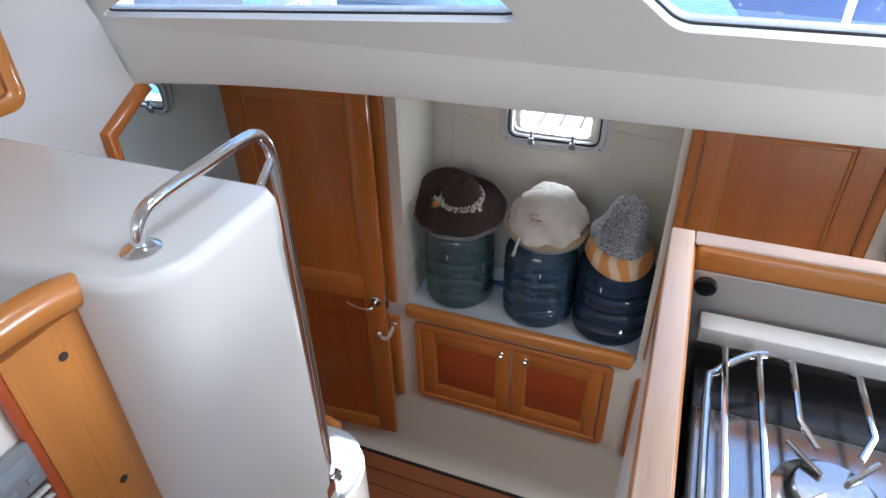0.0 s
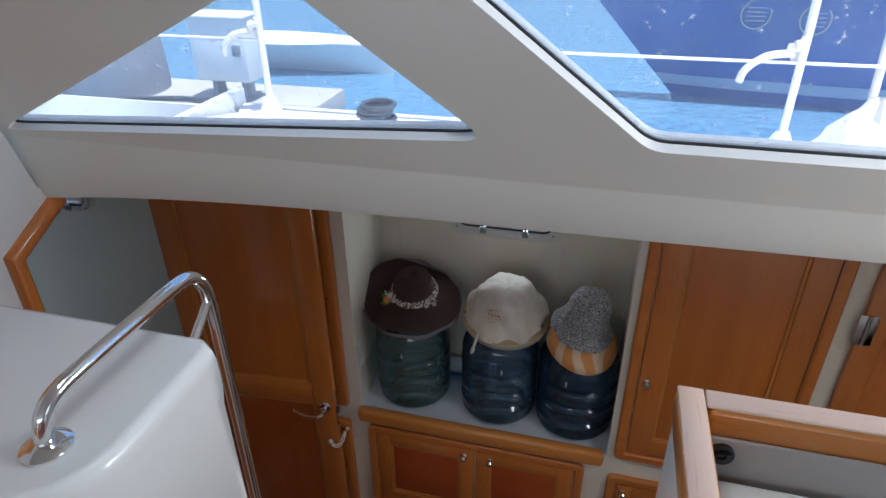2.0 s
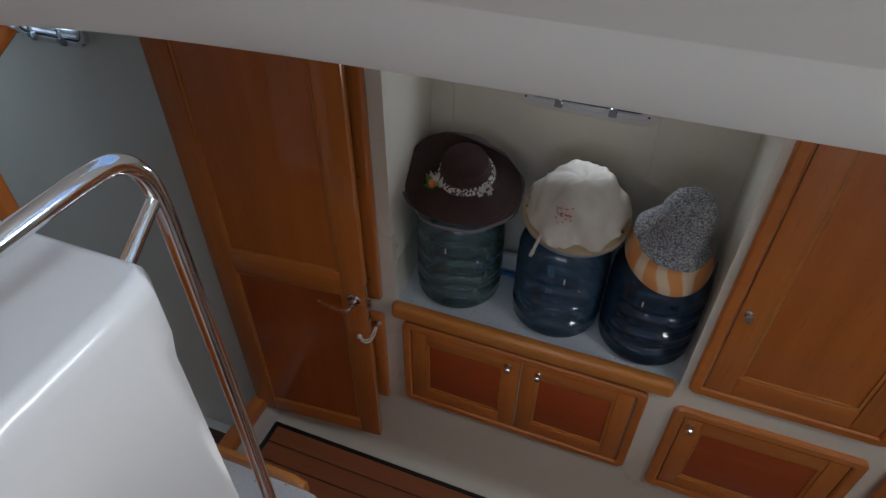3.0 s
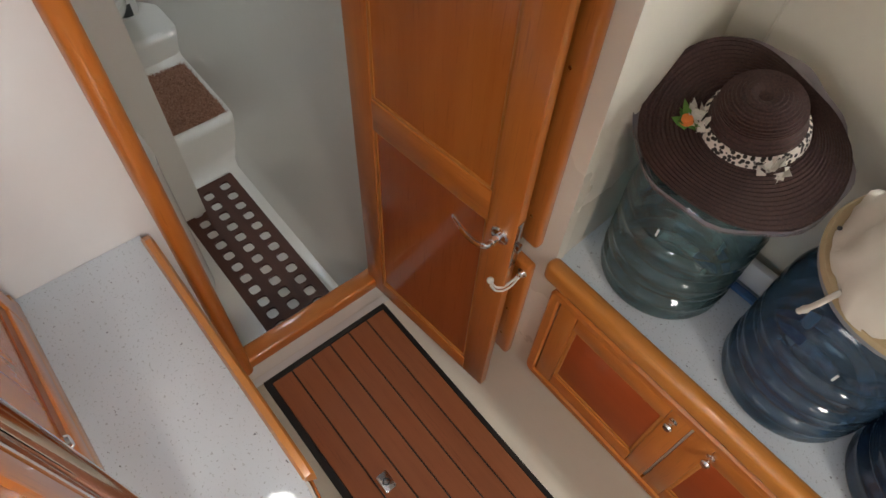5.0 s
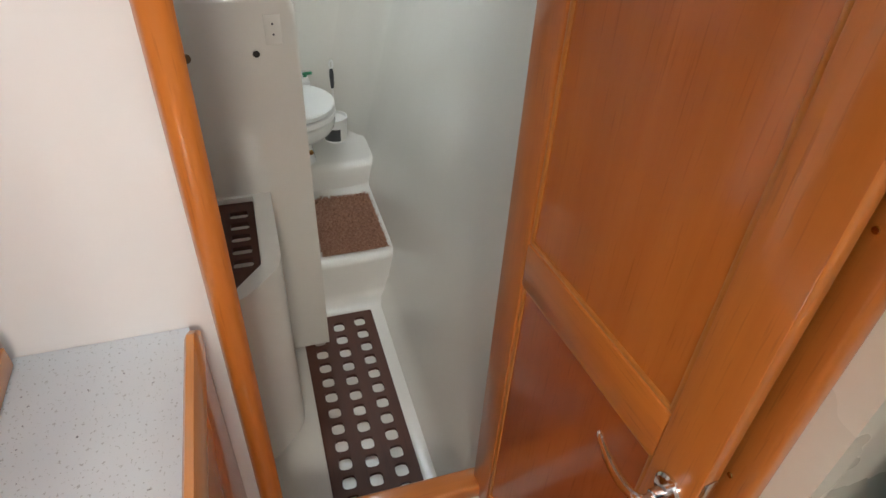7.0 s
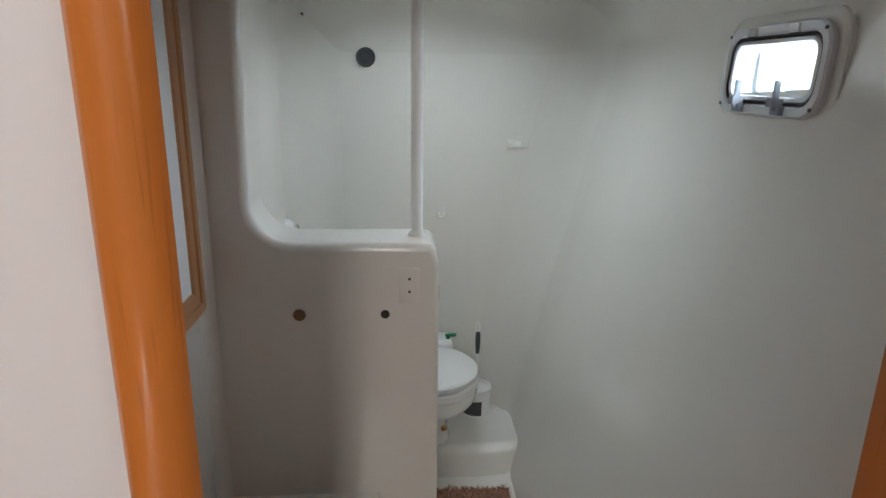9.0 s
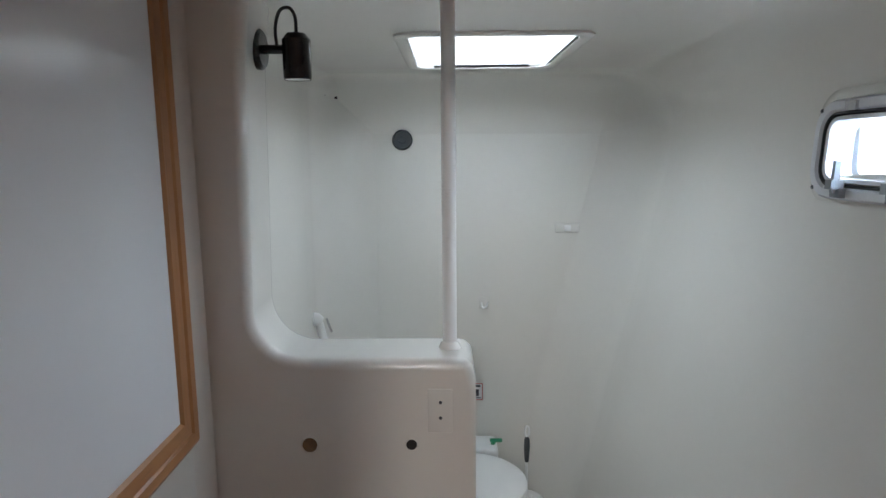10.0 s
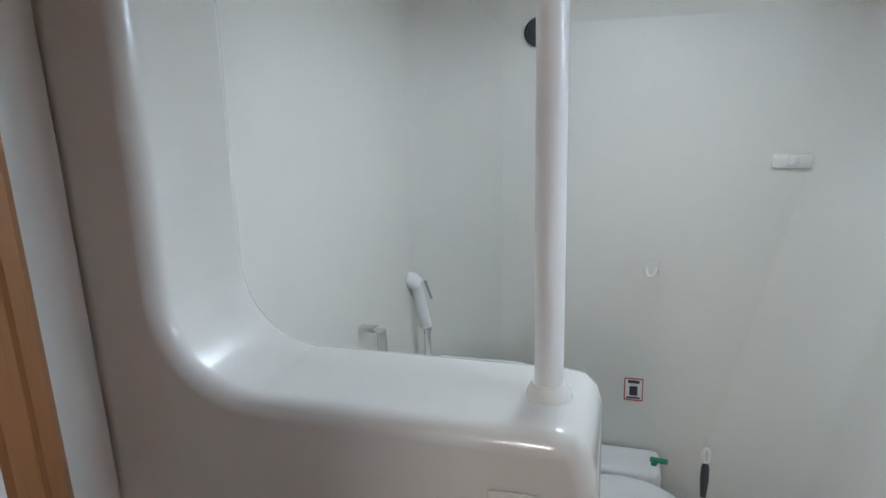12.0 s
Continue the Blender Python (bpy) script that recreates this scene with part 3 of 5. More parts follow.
# bench with a recessed grating, beside the doorway, against the partition
BZ = 0.715
bm = B()
bench = soften([(-2.565, 1.085), (-2.565, 1.445), (-2.20, 1.445), (-2.075, 1.33), (-2.075, 1.085)][::-1], [0.01, 0.05, 0.05, 0.01, 0.01])
rec = soften([(-2.548, 1.215), (-2.548, 1.392), (-2.215, 1.392), (-2.115, 1.31), (-2.115, 1.215)][::-1], 0.008)
plate(bm, bench, [rec], XY(BZ), (0, 0, -0.032))
setting("bench_rim", bm, M["gelcoat"])
bm = B()
plate(bm, grow(bench, -0.002), [], XY(BZ - 0.030), (0, 0, -BZ + 0.045))
setting("bench_base", bm, M["gelcoat"])

# partition: low wall with a rounded opening above its ledge
PX0, PX1 = -2.56, -2.70
bm = B()
cor = [(1.196 + 0.085 * (1 - math.cos(a)), 1.306 + 0.085 * (1 - math.sin(a))) for a in [math.pi / 2 * k / 9 for k in range(10)]]
outl = [(1.05, 0.0), (1.578, 0.0), (1.576, 1.274), (1.571, 1.292), (1.560, 1.303), (1.542, 1.306)] + cor[::-1] + [(1.205, 1.80), (1.225, 1.98), (1.05, 1.98)]
plate(bm, outl, [], YZ(PX0), (PX1 - PX0, 0, 0))
bmesh.ops.remove_doubles(bm, verts=bm.verts, dist=0.00005)
bmesh.ops.recalc_face_normals(bm, faces=bm.faces)
es = [e for e in bm.edges if len(e.link_faces) == 2 and e.calc_face_angle() > 1.0 and abs(e.verts[0].co.x - e.verts[1].co.x) < 1e-4 and min(v.co.z for v in e.verts) > 0.1 and min(v.co.y for v in e.verts) > 1.1]
bmesh.ops.bevel(bm, geom=es, offset=0.018, segments=4, affect="EDGES", profile=0.5)
partition = setting("wall_partition", bm, M["liner"], 60)
partition.modifiers.new("flat_faces", "WEIGHTED_NORMAL").keep_sharp = True
# soft inner corner between mirror wall and partition
bm = B()
sheet(bm, [[(PX0 + 0.004 + 0.03 * (1 - math.sin(a)), 1.089 + 0.03 * (1 - math.cos(a)), z) for a in [math.pi / 2 * k / 5 for k in range(6)]] for z in (BZ, 1.3, 1.9)])
setting("corner_cove", bm, M["liner"])

# ---- saloon shell ----
SF = 1.15
bm = B()
plate(bm, [(-1.76, -2.5), (2.2, -2.5), (2.2, 1.0), (-0.16, 1.0), (-0.16, 0.58), (-0.88, 0.58), (-0.88, 1.0), (-1.76, 1.0)], [], XY(SF), (0, 0, -0.04))
setting("floor_saloon", bm, M["teak"])
# hatch hole is out of view, placed to drop sun on the counter end
bm = B()
plate(bm, [(-1.76, -2.5), (2.2, -2.5), (2.2, 1.02), (-1.76, 1.02)], [rrect(-0.53, 0.90, 0.22, 0.18, 0.03)], XY(3.02), (0, 0, 0.05))
setting("ceiling_saloon", bm, M["headliner"])
bm = B()
sheet(bm, [[(x, 1.165, 2.852), (x, 1.10, 2.95), (x, 1.0, 3.022)] for x in (-1.76, 0, 2.2)])
setting("cove", bm, M["headliner"])
# unseen outer sheet, added to stop light leaking in over the cove
bm = B()
plate(bm, [(-1.9, 2.80), (2.3, 2.80), (2.3, 3.09), (-1.9, 3.09)], [], lambda u, v: (u, 1.22 - 0.62 * (v - 2.80), v), (0, 0.04, 0.02))
setting("roof_edge", bm, M["deck"])
# unseen slab, added to keep direct sun out of the side windows
setting("roof_overhang", box(B(), -2.0, 2.4, 1.13, 1.42, 2.90, 2.94, 0.015), M["deck"])
# far and aft walls are unseen; their openings are added for light
bm = B()
plate(bm, [(-1.76, 1.1), (2.2, 1.1), (2.2, 3.05), (-1.76, 3.05)], [rrect(0.0, 2.5, 3.1, 0.5, 0.08)], XZ(-2.5), (0, -0.05, 0))
setting("wall_saloon_far", bm, M["headliner"])
bm = B()
plate(bm, [(-2.5, 0.0), (2.5, 0.0), (2.5, 2.02), (1.46, 2.02), (1.0, 3.02), (-2.5, 3.02)], [rrect(-0.9, 2.1, 0.95, 1.8, 0.08)], YZ(2.2), (0.05, 0, 0))
setting("wall_saloon_aft", bm, M["headliner"])
# steps down into the hull
tz = [SF, 0.86, 0.575, 0.29]
for i in range(1, 4):
    st = thing("stair_step", (-0.52, 0.58 + 0.26 * (i - 1), 0), "plank step with a white riser going down into the hull", "step", "steps into the hull")
    part("riser", box(B(), -0.355, 0.355, 0.0, 0.255, 0.0, tz[i] - 0.022, 0.008), M["gelcoat"], st)
    part("tread", box(B(), -0.352, 0.352, 0.002, 0.262, tz[i] - 0.021, tz[i], 0.006), M["teak"], st)
# walls beside the steps
bm = B()
box(bm, -0.92, -0.882, -0.2, 1.0, 0.0, SF + 0.0)
setting("wall_stair_1", bm, M["gelcoat"])


# ---- joinery ----
def knob(parent, x, y, z, ny=-1, name="knob"):
    bm = B()
    lathe(bm, [(0.0, 0.0), (0.011, 0.0), (0.011, 0.003), (0.005, 0.006), (0.005, 0.014), (0.010, 0.018), (0.012, 0.024), (0.009, 0.029), (0.0, 0.030)], 14)
    turn(bm, pose(x, y, z, 90 if ny < 0 else -90))
    return part(name, bm, M["chrome"], parent, "small chrome push knob")


def panel_door(parent, x0, x1, z0, z1, y, st=0.05, name="door", pm="lockpanel", frame_m="frame"):
    """A frame-and-panel door facing -y: two stiles, two rails, sunken panel."""
    bm = B()
    box(bm, x0 + st - 0.006, x1 - st + 0.006, y + 0.009, y + 0.014, z0 + st - 0.006, z1 - st + 0.006, 0.001)
    d = part(name, bm, M[pm], parent)
    for a, b2 in ((x0, x0 + st), (x1 - st, x1)):
        part("stile", box(B(), a, b2, y, y + 0.019, z0, z1, 0.003), M[frame_m + "_z"], d)
    for a, b2 in ((z0, z0 + st), (z1 - st, z1)):
        part("rail", box(B(), x0 + st + 0.0005, x1 - st - 0.0005, y + 0.0005, y + 0.019, a, b2, 0.003), M[frame_m + "_x"], d)
    bm = B()
    ring(bm, rrect((x0 + x1) / 2, (z0 + z1) / 2, x1 - x0 - 2 * st, z1 - z0 - 2 * st, 0.001, 1), rrect((x0 + x1) / 2, (z0 + z1) / 2, x1 - x0 - 2 * st - 0.02, z1 - z0 - 2 * st - 0.02, 0.001, 1), XZ(y + 0.004), (0, 0.006, 0), 0.35)
    part("bead", bm, M["trim_x"], d)
    return d


def surround(parent, x0, x1, z0, z1, w, y, r=0.03, m="frame_x", proud=0.018):
    bm = B()
    cx, cz = (x0 + x1) / 2, (z0 + z1) / 2
    ring(bm, rrect(cx, cz, x1 - x0, z1 - z0, r), rrect(cx, cz, x1 - x0 - 2 * w, z1 - z0 - 2 * w, max(0.004, r - w * 0.8)), XZ(y - proud), (0, proud + 0.004, 0), 0.18)
    return part("surround", bm, M[m], parent)


# two-door locker below the bottle shelf
lk = thing("shelf_locker", (0, FACE, 0.42), "low cherry wood locker with two red panelled doors", "cabinet")
Z = -0.42
surround(lk, -1.082, -0.222, 0.418 + Z, 0.870 + Z, 0.032, 0, 0.028)
for a, b2, kx in ((-1.046, -0.643, -0.681), (-0.637, -0.258, -0.577)):
    d = panel_door(lk, a, b2, 0.452 + Z, 0.836 + Z, -0.014, 0.056)
    knob(d, kx, -0.014, 0.805 + Z)

# fiddle rail along the shelf
fr = thing("shelf_fiddle", (0, FACE, LEDGE + 0.018), "rounded honey-coloured wooden fiddle rail along the bottle shelf", "shelf rail")
bm = B()
box(bm, -1.115, -0.160, -0.032, 0.012, -0.056, 0.010, 0.018, 4)
part("rail", bm, M["trim_x"], fr)
bm = B()
box(bm, -1.09, -0.18, -0.010, 0.0, -0.070, -0.058, 0.001)
part("cap_strip", bm, M["plastic"], fr, "thin white strip")

# tall locker beside the niche, low locker below it
tl = thing("tall_locker", (0, FACE, 0.94), "tall cherry wood locker with one glossy panelled door beside the niche", "cabinet")
surround(tl, -0.128, 0.420, 0.0, 1.06, 0.036, 0, 0.026)
d = panel_door(tl, -0.088, 0.380, 0.040, 1.02, -0.014, 0.075, "door", "panel_z")
knob(d, -0.066, -0.014, 0.374)
ll = thing("low_locker", (0, FACE, 0.38), "low cherry wood locker with one red panelled door", "cabinet")
surround(ll, -0.138, 0.420, 0.0, 0.470, 0.036, 0, 0.026)
d = panel_door(ll, -0.098, 0.380, 0.040, 0.430, -0.014, 0.056)
knob(d, -0.075, -0.014, 0.398)
# next cabin door, hinged beyond a white strip
cd = thing("cabin_door", (0, FACE, 0.0), "cherry wood cabin door with a steel hinge and a slanted rail", "door")
bm = B()
box(bm, 0.475, 0.545, -0.022, 0.0, 0.20, 1.98, 0.004)
part("stile", bm, M["frame_z"], cd)
bm = B()
box(bm, 0.550, 1.00, -0.010, 0.0, 0.20, 1.98, 0.002)
part("panel", bm, M["panel_z"], cd)
bm = B()
plate(bm, [(0.545, 1.99), (0.60, 1.99), (0.98, 1.62), (0.98, 1.54)], [], XZ(-0.018), (0, 0.008, 0))
part("brace", bm, M["trim_x"], cd)
for hz in (1.58, 0.6):
    bm = B()
    box(bm, 0.462, 0.512, -0.026, -0.0222, hz, hz + 0.10, 0.001)
    tube(bm, [(0.487, -0.028, hz), (0.487, -0.028, hz + 0.10)], 0.006, 8)
    part("hinge", bm, M["steel"], cd)

# the door to the head, swung fully open against the hull side
DY = 1.868
dr = thing("head_door", (BX - 0.030, DY, 0.172), "glossy cherry wood panelled door standing open beside the bottle niche", "door", "", 5.2)
DW, DH = 0.573, 1.775
for a, b2, zz0, zz1, nm in ((0.0, 0.082, 0.0, DH, "stile"), (DW - 0.085, DW, 0.0, DH, "stile")):
    part(nm, box(B(), a, b2, 0.0, 0.030, zz0, zz1, 0.004), M["frame_z"], dr)
for a, b2 in ((0.0, 0.075), (0.835, 0.935), (DH - 0.08, DH)):
    part("rail", box(B(), 0.0825, DW - 0.0855, 0.0005, 0.030, a, b2, 0.003), M["frame_x"], dr)
for a, b2 in ((0.075, 0.835), (0.935, DH - 0.08)):
    pn = part("panel", box(B(), 0.080, DW - 0.083, 0.009, 0.021, a - 0.003, b2 + 0.003), M["redveneer_z" if a < 0.5 else "panel_z"], dr, "glossy red cherry veneer panel" if a < 0.5 else "orange cherry veneer panel")
    bm = B()
    cx, cz = (0.0825 + DW - 0.0855) / 2, (a + b2) / 2
    w, h = DW - 0.168, b2 - a
    ring(bm, rrect(cx, cz, w, h, 0.001, 1), rrect(cx, cz, w - 0.018, h - 0.018, 0.001, 1), XZ(0.004), (0, 0.006, 0), 0.35)
    part("bead", bm, M["trim_z"], pn)
# lever handle
hx, hz = DW - 0.040, 0.824
bm = B()
lathe(bm, [(0.0, 0.0), (0.026, 0.0), (0.026, 0.004), (0.022, 0.008), (0.010, 0.010), (0.010, 0.030), (0.0, 0.031)], 20)
turn(bm, pose(hx, 0.0, hz, 90))
lever = part("lever_handle", bm, M["chrome"], dr, "chrome lever handle on a round rose")
bm = B()
tube(bm, curve([(hx, -0.028, hz), (hx, -0.045, hz), (hx - 0.02, -0.055, hz - 0.003), (hx - 0.055, -0.056, hz - 0.002), (hx - 0.092, -0.052, hz + 0.008), (hx - 0.110, -0.048, hz + 0.016)], 5), 0.0075, 10, [1.0] * 18 + [0.9, 0.8, 0.75, 0.7, 0.7, 0.7, 0.6, 0.5])
part("lever", bm, M["chrome"], lever)
bm = B()
box(bm, DW - 0.002, DW + 0.012, 0.008, 0.022, hz - 0.035, hz - 0.008, 0.002)
part("latch_bolt", bm, M["steel"], dr)
bm = B()
box(bm, DW - 0.0005, DW + 0.0015, 0.003, 0.027, hz - 0.10, hz + 0.07, 0.0005)
part("latch_plate", bm, M["steel"], dr)

# closing strips on the hull side behind the open door
for z0, z1, nm in ((0.955, 1.985, "upper"), (0.386, 0.872, "lower")):
    ks = thing("door_keeper", (-1.18, FACE, z0), "narrow cherry wood keeper strip on the hull side", "trim strip", "door keepers")
    part("strip", box(B(), -0.046, 0.027, -0.026, 0.004, 0.0, z1 - z0, 0.010, 3), M["frame_z"], ks)
    for hz2 in (0.10, (z1 - z0) * 0.5, z1 - z0 - 0.10):
        bm = turn(lathe(B(), [(0.0, 0.002), (0.004, 0.0015), (0.0045, 0.0), (0.0, -0.001)], 12), pose(-0.008, -0.0262, hz2, 90))
        part("screw", bm, M["brass"], ks, "small brass screw head")
# cord with toggle that holds the door
cord = thing("hold_back_tie", (-1.17, FACE - 0.03, 0.84), "white cord with a chrome eye holding the open door", "tie")
bm = B()
lathe(bm, [(0.0, 0.0), (0.014, 0.0), (0.014, 0.004), (0.008, 0.010), (0.008, 0.018), (0.0, 0.020)], 14)
turn(bm, pose(0.0, 0.004, 0.0, 90))
part("eye", bm, M["chrome"], cord)
bm = B()
tube(bm, curve([(0.0, -0.012, 0.0), (-0.006, -0.030, -0.022), (-0.012, -0.050, -0.034), (-0.020, -0.066, -0.028), (-0.030, -0.074, -0.012), (-0.036, -0.074, 0.0)], 6), 0.0035, 8)
tube(bm, curve([(0.004, -0.014, -0.004), (0.0, -0.032, -0.032), (-0.008, -0.052, -0.044), (-0.018, -0.070, -0.036), (-0.030, -0.078, -0.018)], 6), 0.003, 8)
part("cord", bm, M["rope"], cord)
bm = B()
lathe(bm, [(0.0, -0.013), (0.008, -0.010), (0.010, 0.0), (0.008, 0.010), (0.0, 0.014)], 12)
turn(bm, pose(-0.035, -0.076, -0.004, 20, 30))
part("toggle_knot", bm, M["rope"], cord)


# ---- port lights ----
def port_light(x, z, place, nrm, w, h, label):
    """A framed opening port: moulded pad, outer frame, gasket, hinged sash with two dogs, pane."""
    pl = thing("port_light", (0, 0, 0), label, "porthole")

    def at(off):
        return lambda u, v: Vector(place(u, v)) + Vector(nrm) * off
    N = Vector(nrm)
    ring(bm := B(), rrect(x, z, w + 0.042, h + 0.042, 0.060), rrect(x, z, w - 0.02, h - 0.02, 0.03), at(0.004), -N * 0.014, 0.3)
    part("moulded_pad", bm, M["liner"], pl)
    ring(bm := B(), rrect(x, z, w, h, 0.052), rrect(x, z, w - 0.042, h - 0.042, 0.036), at(0.018), -N * 0.020, 0.18)
    outer_f = part("outer_frame", bm, M["alu"], pl)
    ring(bm := B(), rrect(x, z, w - 0.041, h - 0.041, 0.036), rrect(x, z, w - 0.052, h - 0.052, 0.031), at(0.014), -N * 0.018, 0.2)
    part("gasket", bm, M["black"], pl)
    ring(bm := B(), rrect(x, z, w - 0.053, h - 0.053, 0.031), rrect(x, z, w - 0.080, h - 0.076, 0.022), at(0.012), -N * 0.045, 0.2)
    part("sash", bm, M["alu"], pl)
    plate(bm := B(), rrect(x, z, w - 0.076, h - 0.072, 0.020), [], at(-0.028), -N * 0.005)
    pn = part("pane", bm, M["pane"], pl)
    pn.visible_shadow = False
    for s in (-1, 1):
        dx = x + s * w * 0.20
        bm = B()
        for (a, b2, c, d, o0, o1) in ((dx - 0.012, dx + 0.012, z - h / 2 + 0.004, z - h / 2 + 0.020, 0.016, 0.030), (dx - 0.004, dx + 0.004, z - h / 2 + 0.012, z - h / 2 + 0.066, 0.026, 0.036), (dx - 0.009, dx + 0.009, z - h / 2 + 0.018, z - h / 2 + 0.034, 0.020, 0.042)):
            plate(bm, [(a, c), (b2, c), (b2, d), (a, d)], [], at(o1), -N * (o1 - o0))
        part("dog", bm, M["greyplastic"], pl, "grey latch")
        bm = B()
        a, b2, c, d = dx - 0.014, dx + 0.014, z + h / 2 - 0.022, z + h / 2 - 0.006
        plate(bm, [(a, c), (b2, c), (b2, d), (a, d)], [], at(0.023), -N * 0.008)
        part("hinge", bm, M["steel"], pl)
        for zz in (-1, 1):
            bm = B()
            cx, cz = x + s * (w / 2 - 0.018), z + zz * (h / 2 - 0.018)
            plate(bm, rrect(cx, cz, 0.007, 0.007, 0.0034, 3), [], at(0.0195), -N * 0.003)
            part("screw", bm, M["darkgrey"], outer_f)
    return pl


port_light(-2.538, 1.655, lambda u, v: (u, 2.219 + 0.05 * (v - 1.60), v), (0, -1, 0.05), 0.345, 0.172, "grey framed porthole with two dog latches in the curved head wall")
port_light(-0.622, 1.682, lambda u, v: (u, niche_back(v), v), (0, -1, 0.07), 0.410, 0.20, "grey framed porthole with two dog latches behind the bottles")
# light tunnels through the hull at the ports
for cx, cz, y0 in ((-2.525, 1.662, 2.26), (-0.622, 1.682, 2.43)):
    ring(bm := B(), rrect(cx, cz, 0.345, 0.175, 0.03), rrect(cx, cz, 0.270, 0.100, 0.02), XZ(y0), (0, 0.06, 0), 0.1)
    setting("port_tunnel", bm, M["gelcoat"])

# ---- head compartment things ----


def grating(name, loc, outl, holes, th, label):
    g = thing(name, loc, label, "grating")
    bm = B()
    plate(bm, outl, holes, XY(th), (0, 0, -th))
    part("slab", bm, M["grate"], g)
    return g


# long floor grating: rows of three rounded holes, alternate rows stepped
holes = []
for r in range(12):
    x = -0.80 + 0.069 * r
    for c in range(3):
        y = -0.085 + 0.085 * c
        holes.append(rrect(x + (0.012 if c == 1 else 0), y, 0.047, 0.043, 0.013, 2))
grating("floor_grating", (-1.845, 1.628, -0.017), rrect(-0.413, 0.0, 0.885, 0.285, 0.006, 2), holes, 0.013, "dark wooden floor grating with three rows of rounded holes")
holes = []
for r in range(6):
    for c in range(2):
        x = -2.505 + 0.058 * r + (0.024 if c else 0.0)
        if c and r == 5:
            continue
        holes.append(rrect(x, 1.262 + 0.082 * c, 0.034, 0.054, 0.008, 2))
grating("bench_grating", (0, 0, BZ - 0.030), soften([(-2.545, 1.218), (-2.545, 1.389), (-2.217, 1.389), (-2.118, 1.308), (-2.118, 1.218)][::-1], 0.006), holes, 0.014, "dark wooden grating let into the white bench")

# shaggy bath mat on the step
mat_o = thing("bath_mat", (-3.06, 1.755, 0.182), "brown shaggy bath mat on the white step", "mat")
bm = B()
box(bm, -0.20, 0.205, -0.14, 0.135, 0.0, 0.010, 0.004)
part("backing", bm, M["shag"], mat_o)
rnd = random.Random(4)
verts, faces = [], []
for i in range(5200):
    x, y = rnd.uniform(-0.205, 0.21), rnd.uniform(-0.145, 0.14)
    h, a = rnd.uniform(0.012, 0.022), rnd.uniform(0, 6.28)
    lx, ly = rnd.uniform(-0.012, 0.012), rnd.uniform(-0.012, 0.012)
    dx, dy = math.cos(a) * 0.0028, math.sin(a) * 0.0028
    k = len(verts)
    verts += [(x - dx, y - dy, 0.006), (x + dx, y + dy, 0.006), (x + lx * 0.6 + dx * 0.8, y + ly * 0.6 + dy * 0.8, h * 0.75), (x + lx * 0.6 - dx * 0.8, y + ly * 0.6 - dy * 0.8, h * 0.75), (x + lx * 1.5, y + ly * 1.5, h * 0.95)]
    faces += [(k, k + 1, k + 2, k + 3), (k + 3, k + 2, k + 4)]
me = bpy.data.meshes.new("shag")
me.from_pydata(verts, [], faces)
me.materials.append(M["shag"])
pile = new("shag", me)
pile.parent = mat_o
tagged(pile, "shaggy brown tufts", kind="stuff")

# toilet on the raised step
wc = thing("toilet", (-3.43, 1.60, 0.306), "white porcelain marine toilet with closed lid on the raised step", "toilet")


def oval(bm, prof, cx, n=36):
    """A bowl shape: rings of (half length, half width, height, shift)."""
    rows = []
    for hl, hw, z, sh in prof:
        hl = 0.90 * hl
        rows.append([(cx + sh + hl * math.cos(2 * math.pi * k / n), hw * math.sin(2 * math.pi * k / n), z) for k in range(n)])
    vs = sheet(bm, rows, True)
    bm.faces.new(vs[0][::-1])
    bm.faces.new(vs[-1])
    return bm


part("bowl", oval(B(), [(0.090, 0.080, 0.0, -0.04), (0.084, 0.072, 0.03, -0.04), (0.082, 0.068, 0.08, -0.04), (0.10, 0.085, 0.12, -0.03), (0.145, 0.125, 0.155, -0.01), (0.180, 0.156, 0.180, 0.0), (0.194, 0.170, 0.200, 0.0), (0.199, 0.175, 0.222, 0.0), (0.197, 0.173, 0.240, 0.0), (0.188, 0.165, 0.246, 0.0)], 0.03), M["porcelain"], wc)
part("seat", oval(B(), [(0.196, 0.172, 0.250, 0.0), (0.203, 0.179, 0.254, 0.0), (0.203, 0.179, 0.274, 0.0), (0.197, 0.173, 0.278, 0.0)], 0.03), M["plastic"], wc)
part("lid", oval(B(), [(0.194, 0.170, 0.284, 0.0), (0.201, 0.177, 0.288, 0.0), (0.200, 0.176, 0.303, 0.0), (0.190, 0.166, 0.310, 0.0), (0.12, 0.105, 0.312, 0.0)], 0.03), M["plastic"], wc, "closed white lid")
bm = B()
box(bm, -0.28, -0.16, -0.17, 0.10, 0.18, 0.315, 0.02, 3)
part("pump_box", bm, M["plastic"], wc)
bm = B()
lathe(bm, [(0.0, 0.0), (0.012, 0.0), (0.012, 0.005), (0.0, 0.008)], 10)
turn(bm, pose(0.06, 0.052, 0.07, 90, 0, 100))
part("bolt_cap", bm, M["brass"], wc)
bm = B()
tube(bm, [(-0.20, 0.08, 0.312), (-0.20, 0.09, 0.328)], 0.007, 10)
tube(bm, [(-0.205, 0.075, 0.326), (-0.185, 0.112, 0.336)], 0.007, 10)
part("valve_lever", bm, M["green"], wc, "green valve lever")

